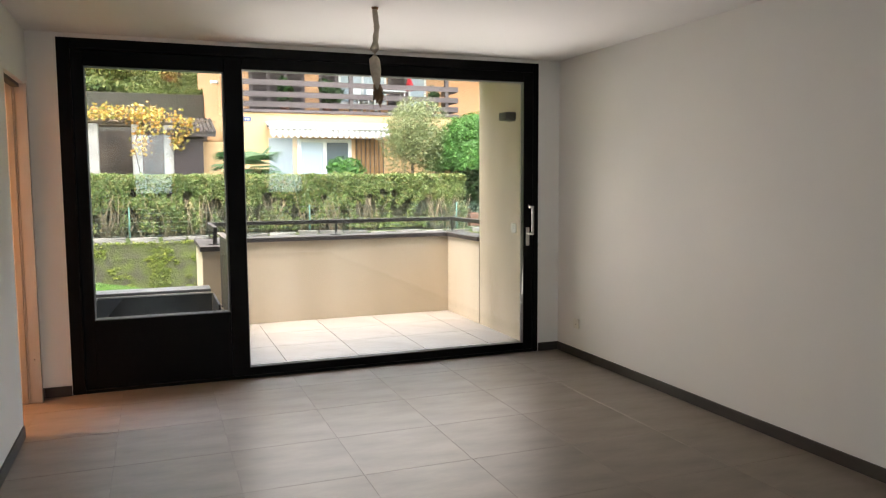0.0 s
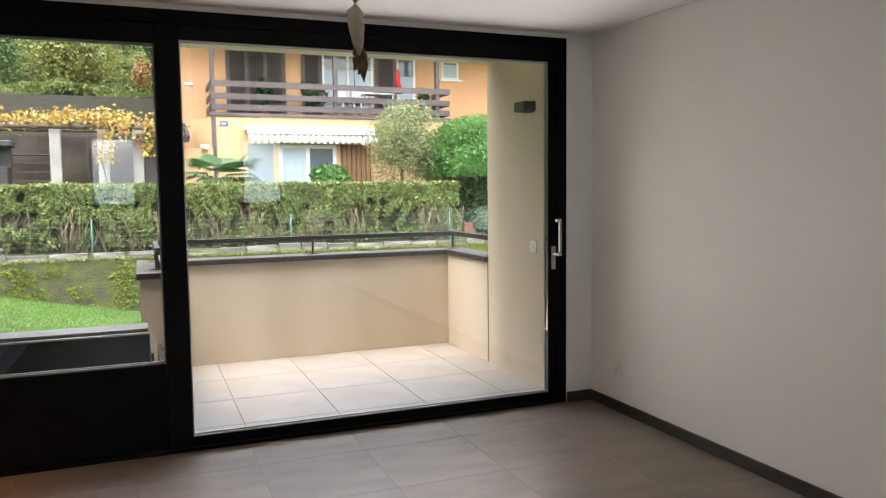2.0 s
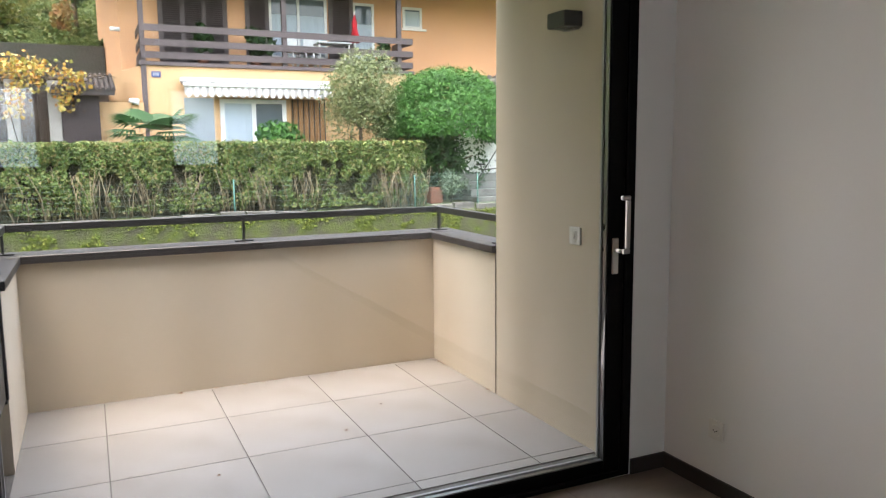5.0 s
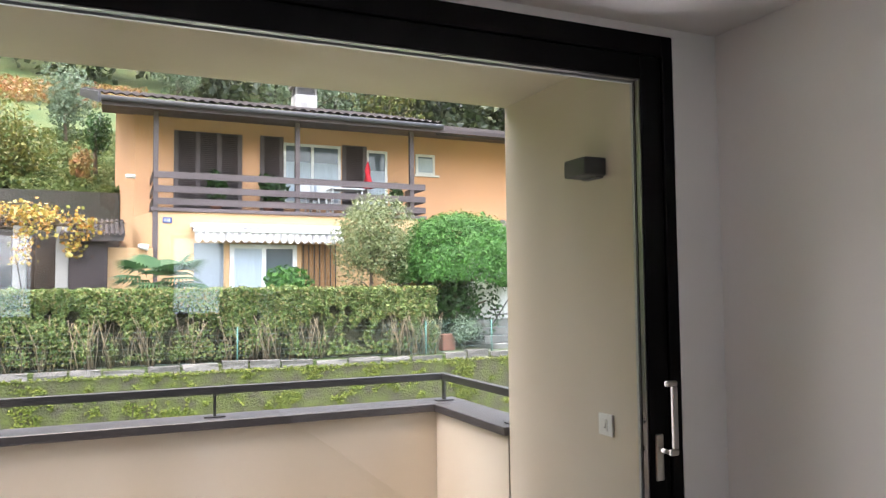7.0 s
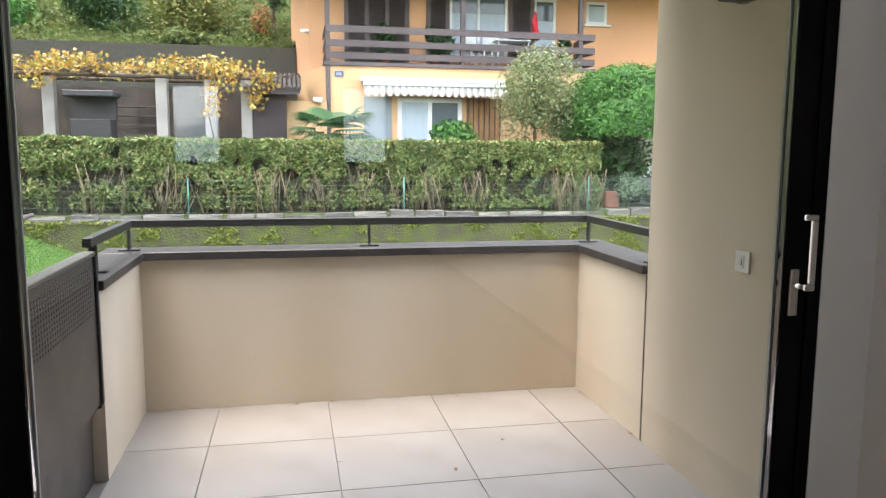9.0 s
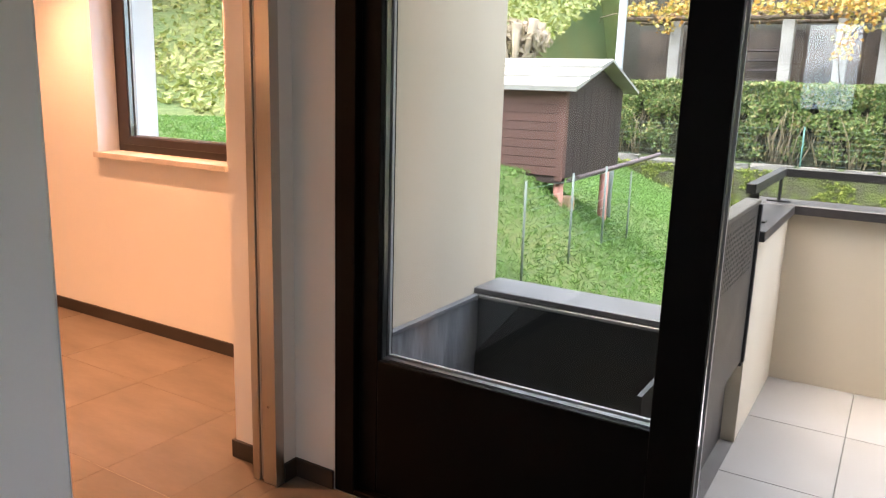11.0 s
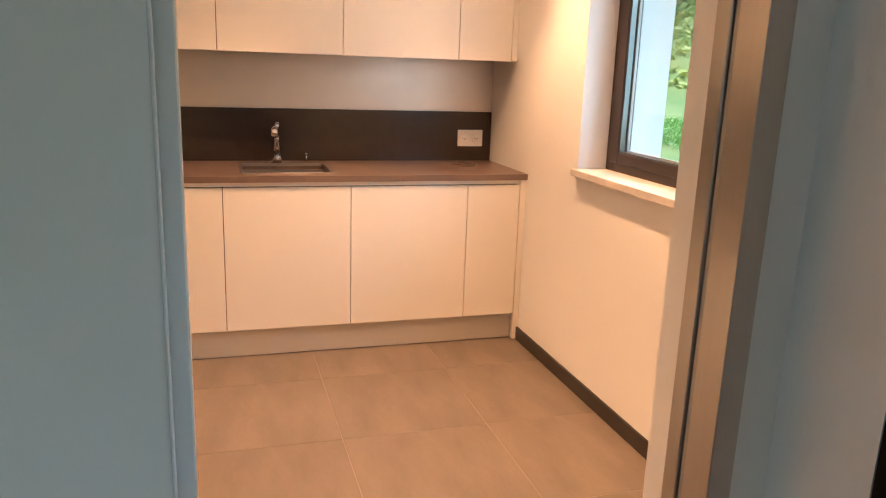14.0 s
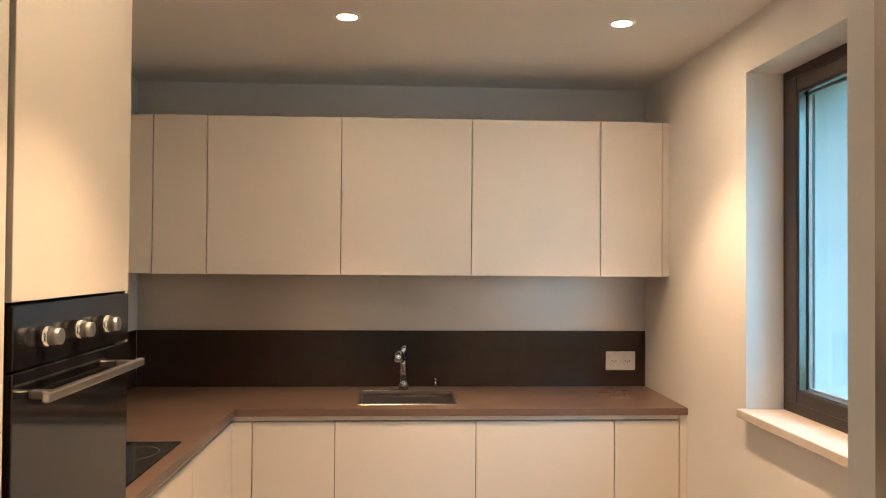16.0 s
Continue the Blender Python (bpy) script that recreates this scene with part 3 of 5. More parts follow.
part("stem", rod((-4.40, 6.035, WT), (-4.40, 6.035, WT + 0.035), 0.006, n=10), CHROME, kn)
part("cap", rod((-4.40, 6.035, WT + 0.035), (-4.40, 6.035, WT + 0.045), 0.011, 0.009, 14), CHROME, kn)
sp = thing("splashback", (-4.42, 5.9, WT), "dark brown polished stone splashback panel", "splashback")
part("back_panel", boxes((-4.43, -4.421, 4.562, 7.105, WT, 1.187), bevel=0.001), SPLASH, sp)
part("side_panel", boxes((-4.42, -2.648, 4.552, 4.561, WT, 1.187), bevel=0.001), SPLASH, sp)
part("upper_panel", boxes((-4.43, -4.426, 4.562, 7.105, 1.189, 1.474)), STEELWALL, sp, "satin beige wall panel above the stone")
hob = thing("hob", (-2.97, 4.88, WT), "black glass ceramic hob set into the worktop", "hob")
part("glass_plate", boxes((-3.265, -2.672, 4.645, 5.118, WT, WT + 0.005), bevel=0.002), BLACKGLASS, hob)
for hx, hy, hr in ((-3.11, 4.76, 0.075), (-2.83, 4.76, 0.09), (-3.11, 5.0, 0.09), (-2.83, 5.0, 0.075)):
    bm = bmesh.new()
    n = 40
    ra = [[bm.verts.new((hx + r * math.cos(2 * math.pi * i / n), hy + r * math.sin(2 * math.pi * i / n), WT + 0.0054)) for i in range(n)] for r in (hr, hr - 0.002)]
    for i in range(n):
        bm.faces.new((ra[0][i], ra[0][(i + 1) % n], ra[1][(i + 1) % n], ra[1][i]))
    part("cooking_ring", bm, RUBBER, hob, "thin printed grey ring")

# wall units
XU = -4.075
UPS = (4.742, 4.983, 5.585, 6.182, 6.781, 7.072)
for a, b in zip(UPS, UPS[1:]):
    t = thing("wall_cabinet", (-4.25, (a + b) / 2, 1.47), "narrow cream wall cabinet with plain door" if b - a < 0.4 else "cream wall cabinet with plain handleless door", "cabinet", "kitchen wall units")
    part("body", boxes((-4.43, XU - 0.021, a, b, 1.478, 2.189)), GRIP, t, "carcass edge seen in the gap")
    front("door", a, b, 1.470, 2.189, t, XU)
t = thing("wall_unit_filler", (-4.2, 7.09, 1.47), "cream filler strip between wall cabinet and wall", "panel")
part("strip", boxes((XU - 0.05, XU - 0.004, 7.0745, 7.106, 1.472, 2.187)), FRONT, t)
t = thing("wall_unit_filler", (-4.2, 4.70, 1.47), "cream filler strip beside the tall unit", "panel")
part("strip", boxes((XU - 0.05, XU - 0.004, 4.552, 4.7395, 1.472, 2.187)), FRONT, t)

# tall oven unit and the tall fridge unit
COLX = (-2.642, -2.044)
tu = thing("tall_oven_cabinet", (-2.343, 4.86, 0), "tall cream kitchen unit housing the oven", "cabinet", "kitchen tall units")
part("body", boxes((COLX[0], COLX[0] + 0.018, 4.56, YF - 0.001, 0.0, 2.36), (COLX[1] - 0.018, COLX[1], 4.56, YF - 0.022, 0.0, 2.36), (COLX[0] + 0.018, COLX[1] - 0.018, 4.56, YF - 0.022, 1.452, 2.36), (COLX[0] + 0.018, COLX[1] - 0.018, 4.56, YF - 0.022, 0.05, 0.84)), FRONT, tu)
part("upper_door", boxes((COLX[0] + 0.002, COLX[1] - 0.012, YF - 0.019, YF, 1.452, 2.355), bevel=0.0012), FRONT, tu)
part("lower_door", boxes((COLX[0] + 0.002, COLX[1] - 0.012, YF - 0.019, YF, 0.15, 0.842), bevel=0.0012), FRONT, tu)
# dark strip painted as the shade between the tall units
part("shadow_gap", boxes((COLX[1] - 0.011, COLX[1] + 0.012, YF - 0.03, YF - 0.012, 0.0, 2.36)), GRIP, tu, "dark brown strip for the shade in the gap")
ov = thing("oven", (-2.343, 4.9, 0.85), "built-in black glass oven with steel knobs", "oven")
OX0, OX1 = COLX[0] + 0.004, COLX[1] - 0.014
part("casing", boxes((OX0 + 0.02, OX1 - 0.02, 4.62, YF - 0.023, 0.85, 1.446)), DARKPLASTIC, ov)
part("control_panel", boxes((OX0, OX1, YF - 0.022, YF + 0.002, 1.325, 1.446), bevel=0.002), BLACKGLASS, ov)
dr = part("oven_door", boxes((OX0, OX1, YF - 0.022, YF + 0.002, 0.862, 1.320), bevel=0.002), BLACKGLASS, ov, "black glass oven door")
for kx in (-2.165, -2.315, -2.465):
    k = part("knob", rod((kx, YF + 0.002, 1.380), (kx, YF + 0.022, 1.380), 0.021, 0.020, 24), CHROME, ov, "round steel knob")
    part("knob_cap", rod((kx, YF + 0.022, 1.380), (kx, YF + 0.042, 1.380), 0.017, 0.016, 24), BRUSHED, k)
hbar = part("door_handle", boxes((OX0 + 0.03, OX1 - 0.03, YF + 0.040, YF + 0.056, 1.262, 1.282), bevel=0.004, seg=2), BRUSHED, dr, "flat steel bar handle")
for hx in (OX0 + 0.07, OX1 - 0.07):
    part("handle_post", boxes((hx - 0.012, hx + 0.012, YF + 0.002, YF + 0.041, 1.264, 1.280), bevel=0.002), BRUSHED, dr)
t = thing("tall_fridge_cabinet", (-1.73, 4.86, 0), "tall cream kitchen unit with plain doors", "cabinet", "kitchen tall units")
part("body", boxes((COLX[1] + 0.013, -1.44, 4.56, YF - 0.021, 0.0, 2.36)), GRIP, t)
part("upper_door", boxes((COLX[1] + 0.013, -1.442, YF - 0.019, YF, 1.10, 2.355), bevel=0.0012), FRONT, t)
part("lower_door", boxes((COLX[1] + 0.013, -1.442, YF - 0.019, YF, 0.15, 1.096), bevel=0.0012), FRONT, t)

# kitchen window with its stone sill
kw = thing("window_2", (-2.77, 7.24, 1.0), "dark brown framed kitchen window, closed", "window", kind="structure")
KY = 7.245
part("window_frame", boxes((KW[0], KW[0] + 0.062, KY, KY + 0.07, KW[2] - 0.03, KW[3]), (KW[1] - 0.062, KW[1], KY, KY + 0.07, KW[2] - 0.03, KW[3]), (KW[0] + 0.062, KW[1] - 0.062, KY, KY + 0.07, KW[3] - 0.05, KW[3]), (KW[0] + 0.062, KW[1] - 0.062, KY, KY + 0.07, KW[2] - 0.03, KW[2] + 0.05), bevel=0.002), BROWNFRAME, kw)
ks = part("sash", boxes((KW[0] + 0.050, KW[0] + 0.118, KY - 0.014, KY + 0.05, KW[2] + 0.038, KW[3] - 0.038), (KW[1] - 0.118, KW[1] - 0.050, KY - 0.014, KY + 0.05, KW[2] + 0.038, KW[3] - 0.038), (KW[0] + 0.118, KW[1] - 0.118, KY - 0.014, KY + 0.05, KW[3] - 0.095, KW[3] - 0.038), (KW[0] + 0.118, KW[1] - 0.118, KY - 0.014, KY + 0.05, KW[2] + 0.038, KW[2] + 0.085), bevel=0.004), BROWNFRAME, kw)
pane("pane", KW[0] + 0.118, KW[1] - 0.118, KW[2] + 0.085, KW[3] - 0.095, KY + 0.02, ks)
structure("window_sill", boxes((KW[0] - 0.005, KW[1] + 0.02, 7.074, 7.106, 0.982, 1.012), (KW[0] + 0.001, KW[1] - 0.001, 7.106, KY, 0.984, 1.011), bevel=0.002), MARBLE, "pale stone window sill", "sill")

# recessed ceiling spots
BULB = glowing("warm_lamp", (1.0, 0.50, 0.24), 105.0)
for sx, sy in ((-3.36, 5.66), (-3.36, 6.67), (-2.15, 5.66), (-2.15, 6.67)):
    t = thing("ceiling_spot", (sx, sy, KZ), "round recessed ceiling spot, switched on, warm light", "lamp", "kitchen ceiling spots")
    bm = bmesh.new()
    n = 28
    prof = ((0.048, 0.0), (0.047, -0.005), (0.036, -0.006), (0.033, -0.001))
    rings = [[bm.verts.new((sx + r * math.cos(2 * math.pi * i / n), sy + r * math.sin(2 * math.pi * i / n), KZ + z)) for i in range(n)] for r, z in prof]
    for a, b in zip(rings, rings[1:]):
        for i in range(n):
            f = bm.faces.new((a[i], a[(i + 1) % n], b[(i + 1) % n], b[i]))
            f.smooth = True
    part("trim_ring", bm, PLASTIC, t)
    part("lens", rod((sx, sy, KZ), (sx, sy, KZ - 0.003), 0.033, n=24), BULB, t, "glowing warm lens")
    ld = bpy.data.lights.new("spot", "SPOT")
    ld.energy, ld.color, ld.spot_size, ld.spot_blend, ld.shadow_soft_size = SPOT_W, SPOT_COLOR, radians(86), 0.6, 0.02
    lo = new("spot", ld)
    lo.matrix_world = look((sx, sy, KZ - 0.012), (sx, sy + 1e-4, 0))

# ---------------------------------------------------------------- terrace
BZ = 0.045
terrace = structure("terrace_floor", boxes((0.0, 2.9, 6.50, 8.6, -0.25, BZ - 0.006)), JOINT, "pale stone tiles of the terrace, dark open joints", "floor")
SOF = 2.485
structure("soffit", boxes((0.0, 3.3, 6.50, 7.52, SOF, SOF + 0.35)), PLASTER, "cream rendered underside of the storey above", "ceiling")
structure("wall_pillar_east", boxes((2.690, 3.0, 6.50, 7.52, -1.4, SOF)), PLASTER, "cream rendered terrace side wall")
structure("wall_pillar_west", boxes((-1.13, -0.842, 6.50, 7.36, -1.4, SOF + 0.35), (-1.40, -1.13, 7.107, 7.36, -1.4, SOF + 0.35)), PLASTER, "cream rendered wall beside the fixed pane")
structure("facade_kitchen", boxes((-4.68, KW[0] + 0.004, 7.361, 7.52, -1.4, 2.84), (KW[1] - 0.004, -1.402, 7.361, 7.52, -1.4, 2.84), (KW[0] + 0.004, KW[1] - 0.004, 7.361, 7.52, -1.4, KW[2] - 0.04), (KW[0] + 0.004, KW[1] - 0.004, 7.361, 7.52, KW[3] + 0.004, 2.84)), surface("pale_facade", (0.70, 0.72, 0.74), 0.9, vary=0.04, bump=0.3), "pale rendered outer wall of the kitchen")
structure("parapet_north", boxes((0.02, 2.87, 8.402, 8.585, -1.4, 0.882)), PLASTER, "cream rendered terrace parapet with faint stains")
structure("parapet_east", boxes((2.690, 2.87, 7.528, 8.402, -1.4, 0.882)), PLASTER, "cream rendered terrace parapet", )
structure("parapet_west", boxes((0.02, 0.205, 7.53, 8.402, -1.4, 0.882)), PLASTER, "cream rendered terrace parapet")
structure("joint_strip", boxes((2.686, 2.692, 7.520, 7.528, BZ, 0.882)), surface("joint_tan", (0.24, 0.20, 0.15), 0.9), "dark joint between parapet and side wall", "trim")
cap = thing("parapet_cap", (1.45, 8.5, 0.882), "dark grey sheet metal parapet capping", "capping", kind="structure")
part("cap_north", boxes((0.0, 2.895, 8.372, 8.61, 0.884, 0.928), bevel=0.003), CAP, cap)
part("cap_east", boxes((2.664, 2.895, 7.528, 8.371, 0.884, 0.927), bevel=0.003), CAP, cap)
part("cap_west", boxes((0.0, 0.232, 7.50, 8.371, 0.884, 0.927), bevel=0.003), CAP, cap)
ra = thing("terrace_railing", (1.45, 8.49, 0.928), "flat dark metal terrace rail on short posts", "railing")
RZ0, RZ1 = 1.052, 1.092
part("rail_north", boxes((0.125, 2.79, 8.470, 8.508, RZ0, RZ1), bevel=0.002), RAIL, ra)
part("rail_east", boxes((2.752, 2.790, 7.53, 8.469, RZ0, RZ1), bevel=0.002), RAIL, ra)
part("rail_west", boxes((0.125, 0.163, 7.62, 8.469, RZ0, RZ1), bevel=0.002), RAIL, ra)
for px, py in ((0.144, 8.470), (1.441, 8.489), (2.771, 8.470), (2.771, 7.60), (0.144, 7.72)):
    hx_, hy_ = (0.018, 0.006) if py < 8 else (0.006, 0.018)
    part("post", boxes((px - hx_, px + hx_, py - hy_, py + hy_, 0.929, RZ0 + 0.002)), RAIL, ra)
    part("base_plate", boxes((px - 0.055, px + 0.055, py - 0.022, py + 0.022, 0.9285, 0.937), bevel=0.002), RAIL, ra)

random.seed(17)
bm = bmesh.new()
for k in range(34):
    if k < 18:
        x, y = random.uniform(0.25, 2.65), 8.395 - abs(random.gauss(0, 0.02))
    elif k < 26:
        x, y = 2.68 - abs(random.gauss(0, 0.015)), random.uniform(7.55, 8.35)
    else:
        x, y = random.uniform(0.3, 2.6), random.uniform(6.8, 8.3)
    r, a = random.uniform(0.004, 0.014), random.uniform(0, 6.28)
    v = [bm.verts.new((x + r * q * math.cos(a + w), y + r * q * math.sin(a + w), BZ + 0.002 + h)) for w, q, h in ((0, 1.4, 0.002), (1.6, 0.6, 0.006), (3.1, 1.3, 0.002), (4.7, 0.6, 0.0))]
    bm.faces.new(v)
tagged(part("dry_leaf_litter", bm, DRYTAPE), "bits of dry leaf on the terrace tiles", "litter", kind="stuff")

# low dark box below the fixed pane
lw = thing("light_well", (-0.32, 6.95, -0.3), "dark lined light well below the fixed pane", "light well", kind="structure")
part("front_wall", boxes((-0.842, 0.02, 7.20, 7.36, -1.4, 0.575)), PLASTER, lw)
part("front_cap", boxes((-0.842, 0.06, 7.165, 7.39, 0.576, 0.601), bevel=0.003), surface("pale_metal_cap", (0.17, 0.17, 0.18), 0.4, metal=0.3, vary=0.08), lw, "pale grey metal capping")
part("lining_north", boxes((-0.84, 0.0, 7.185, 7.199, -0.1, 0.560)), surface("grey_lining", (0.13, 0.14, 0.16), 0.4, vary=0.1, scale=3, fine=60, bump=0.1), lw, "smooth grey lining sheet")
# added sheet that draws the dark, reflection-like area below a slanting edge
part("membrane", prism([(-0.83, -0.1), (-0.83, 0.31), (-0.625, 0.558), (0.068, 0.558), (0.068, -0.1)], "y", 7.176, 7.184), DARKBOX, lw, "added dark sheet with a slanting edge")
part("inner_strip", boxes((-0.842, 0.06, 7.155, 7.175, 0.560, 0.574), bevel=0.002), SPACER, lw, "pale metal strip under the capping")
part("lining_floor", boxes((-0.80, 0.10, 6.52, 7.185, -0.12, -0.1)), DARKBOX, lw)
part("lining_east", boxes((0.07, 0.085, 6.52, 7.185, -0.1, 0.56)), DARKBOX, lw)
bm = bmesh.new()
ny, nz = 28, 12
grid = [[bm.verts.new((-0.835 + 0.012 * noise.noise(Vector((j * 0.55, i * 0.16, 1))) + 0.006 * noise.noise(Vector((j * 1.5, i * 0.5, 4))), 6.53 + 0.66 * j / ny, -0.1 + 0.66 * i / nz)) for j in range(ny + 1)] for i in range(nz + 1)]
for i in range(nz):
    for j in range(ny):
        f = bm.faces.new((grid[i][j], grid[i][j + 1], grid[i + 1][j + 1], grid[i + 1][j]))
        f.smooth = True
part("lining_west", bm, FOIL, lw, "wrinkled grey lining sheet")
part("edge_trim", boxes((-0.842, -0.815, 6.52, 7.165, 0.555, 0.575), bevel=0.002), bpy.data.materials["pale_metal_cap"], lw)

# metal guard with perforated upper field
gp = thing("guard_panel", (0.13, 7.0, 0.04), "brown-grey metal side guard, perforated upper field", "guard panel")
part("upper_panel", boxes((0.168, 0.200, 6.56, 7.505, 0.40, 1.032), bevel=0.002), PERF, gp)
part("lower_panel", boxes((0.120, 0.150, 6.54, 7.525, BZ, 0.42), bevel=0.002), PERF, gp)
part("top_edge", boxes((0.145, 0.204, 6.56, 7.510, 1.033, 1.050), bevel=0.003), surface("panel_edge", (0.16, 0.145, 0.13), 0.4, metal=0.3), gp)
part("end_profile", boxes((0.200, 0.212, 7.482, 7.508, 0.40, 1.032), bevel=0.002), RAIL, gp)
part("bracket", boxes((0.150, 0.206, 7.470, 7.500, 0.385, 0.4), bevel=0.002), RAIL, gp)
bm = bmesh.new()
for i in range(30):
    for j in range(11):
        yy, zz = 6.60 + 0.028 * i, 0.80 + 0.019 * j
        v = [bm.verts.new((0.2006, yy + 0.007 * math.cos(a * math.pi / 3), zz + 0.007 * math.sin(a * math.pi / 3))) for a in range(6)]
        bm.faces.new(v)
part("perforation", bm, HOLE, gp, "rows of small round holes", kind="stuff")

# ---------------------------------------------------------------- outdoors: ground
GRASS = surface("lawn", (0.050, 0.092, 0.018), 0.95, vary=0.3, scale=0.8, fine=30, bump=0.9, dist=0.03, second=(0.11, 0.125, 0.032))
MOSS = surface("mossy_wall", (0.075, 0.066, 0.040), 0.95, vary=0.3, scale=4.2, fine=26, bump=0.9, dist=0.03, second=(0.105, 0.125, 0.026))
CONCRETE = surface("weathered_concrete", (0.24, 0.225, 0.20), 0.9, vary=0.25, scale=2.0, fine=40, bump=0.4, dist=0.01)
DARKSTONE = surface("dark_stone_wall", (0.062, 0.055, 0.042), 0.95, vary=0.3, scale=3.0, fine=14, bump=0.8, dist=0.03, second=(0.05, 0.05, 0.035))
EDGING = surface("stone_edging", (0.22, 0.205, 0.18), 0.9, vary=0.25, scale=5, fine=50, bump=0.5, dist=0.01, per="object", spread=0.2)
OCHRE = surface("ochre_render", (0.68, 0.375, 0.195), 0.9, vary=0.06, scale=0.7, fine=60, bump=0.3, dist=0.004)
YELLOW = surface("yellow_render", (0.64, 0.40, 0.205), 0.9, vary=0.05, scale=0.8, fine=60, bump=0.3, dist=0.004)
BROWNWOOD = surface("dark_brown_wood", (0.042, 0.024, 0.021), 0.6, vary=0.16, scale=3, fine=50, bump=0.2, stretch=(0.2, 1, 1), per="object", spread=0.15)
GREYWOOD = surface("grey_brown_rail", (0.115, 0.085, 0.082), 0.65, vary=0.14, scale=3, fine=50, bump=0.2, stretch=(0.2, 1, 1), per="object", spread=0.1)
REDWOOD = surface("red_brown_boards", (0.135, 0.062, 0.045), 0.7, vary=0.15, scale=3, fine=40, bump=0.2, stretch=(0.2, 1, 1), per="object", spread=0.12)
ROOFTILE = surface("clay_roof_tile", (0.075, 0.056, 0.048), 0.85, vary=0.3, scale=5, fine=40, bump=0.3, dist=0.01, second=(0.042, 0.036, 0.033))
SHEDROOF = surface("pale_roof_sheet", (0.30, 0.29, 0.25), 0.7, vary=0.12, scale=4, fine=60)
PAINTWHITE = surface("white_paint", (0.78, 0.77, 0.74), 0.6, vary=0.05, scale=4, fine=60)
CURTAIN = surface("pale_curtain", (0.46, 0.53, 0.58), 0.6, vary=0.10, scale=9, fine=50, stretch=(6, 1, 0.3))
SKYGLASS = surface("house_window_glass", (0.10, 0.13, 0.15), 0.06, vary=0.1, scale=1.0, bump=0)
AWNING = surface("striped_awning_cloth", (0.42, 0.39, 0.36), 0.85, vary=0.08, scale=4, fine=60)
TERRACOTTA = surface("terracotta", (0.26, 0.10, 0.06), 0.8, vary=0.12, scale=6)
REDCLOTH = surface("red_cloth", (0.62, 0.02, 0.03), 0.8, vary=0.1, scale=6)
BARK = surface("bark", (0.16, 0.115, 0.075), 0.9, vary=0.25, scale=8, fine=50, bump=0.6, dist=0.01)
TWIG = surface("pale_twigs", (0.33, 0.25, 0.155), 0.9, vary=0.25, scale=8, fine=50, bump=0.4, dist=0.004, per="island", spread=0.4)
IRON = surface("dark_iron", (0.03, 0.025, 0.022), 0.6, vary=0.1)
GREENPOST = surface("green_fence_post", (0.09, 0.22, 0.18), 0.6, vary=0.1)
ZINC = surface("zinc_post", (0.42, 0.44, 0.45), 0.5, metal=0.4, vary=0.1)
GUTTER = surface("grey_gutter", (0.05, 0.048, 0.05), 0.65, metal=0.2, vary=0.1)
SALMON = surface("salmon_pier", (0.55, 0.24, 0.18), 0.8, vary=0.1)
SOIL = surface("soil", (0.10, 0.075, 0.05), 0.95, vary=0.3, scale=3, fine=30, bump=0.6)

HEDGE_L = leafy("hedge_leaf", [(0.03, 0.055, 0.012), (0.075, 0.125, 0.026), (0.135, 0.205, 0.042), (0.24, 0.28, 0.085), (0.25, 0.18, 0.07)], 0.6)
OLIVE_L = leafy("olive_leaf", [(0.10, 0.14, 0.05), (0.16, 0.20, 0.08), (0.24, 0.27, 0.13), (0.20, 0.21, 0.07)])
GREEN_L = leafy("bright_leaf", [(0.025, 0.085, 0.012), (0.045, 0.15, 0.018), (0.08, 0.225, 0.03)], 0.65)
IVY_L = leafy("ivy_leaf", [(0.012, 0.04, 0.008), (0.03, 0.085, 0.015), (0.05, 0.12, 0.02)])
PALM_L = leafy("palm_leaf", [(0.03, 0.085, 0.03), (0.06, 0.13, 0.045)])
VINE_L = leafy("vine_leaf", [(0.40, 0.17, 0.03), (0.48, 0.28, 0.04), (0.46, 0.36, 0.09), (0.27, 0.28, 0.05), (0.30, 0.13, 0.04)])
FOREST_L = leafy("forest_leaf", [(0.015, 0.028, 0.010), (0.03, 0.05, 0.014), (0.06, 0.075, 0.02), (0.02, 0.035, 0.016)])
AUTUMN_L = leafy("autumn_leaf", [(0.15, 0.15, 0.03), (0.24, 0.21, 0.045), (0.11, 0.15, 0.028), (0.08, 0.13, 0.024)])
VINEYARD_L = leafy("vineyard_leaf", [(0.36, 0.15, 0.05), (0.30, 0.20, 0.06), (0.22, 0.20, 0.05), (0.38, 0.12, 0.06)])
GRASS_L = leafy("grass_blade", [(0.045, 0.115, 0.012), (0.075, 0.18, 0.018), (0.12, 0.22, 0.03)])
SILVER_L = leafy("silver_leaf", [(0.10, 0.15, 0.09), (0.17, 0.22, 0.14), (0.13, 0.19, 0.10)], 0.75)


def slope_of(y):
    return float(np.interp(y, (6, 9, 11, 13, 19, 26), (0.9, 0.9, 0.82, 0.50, 0.16, 0.30)))


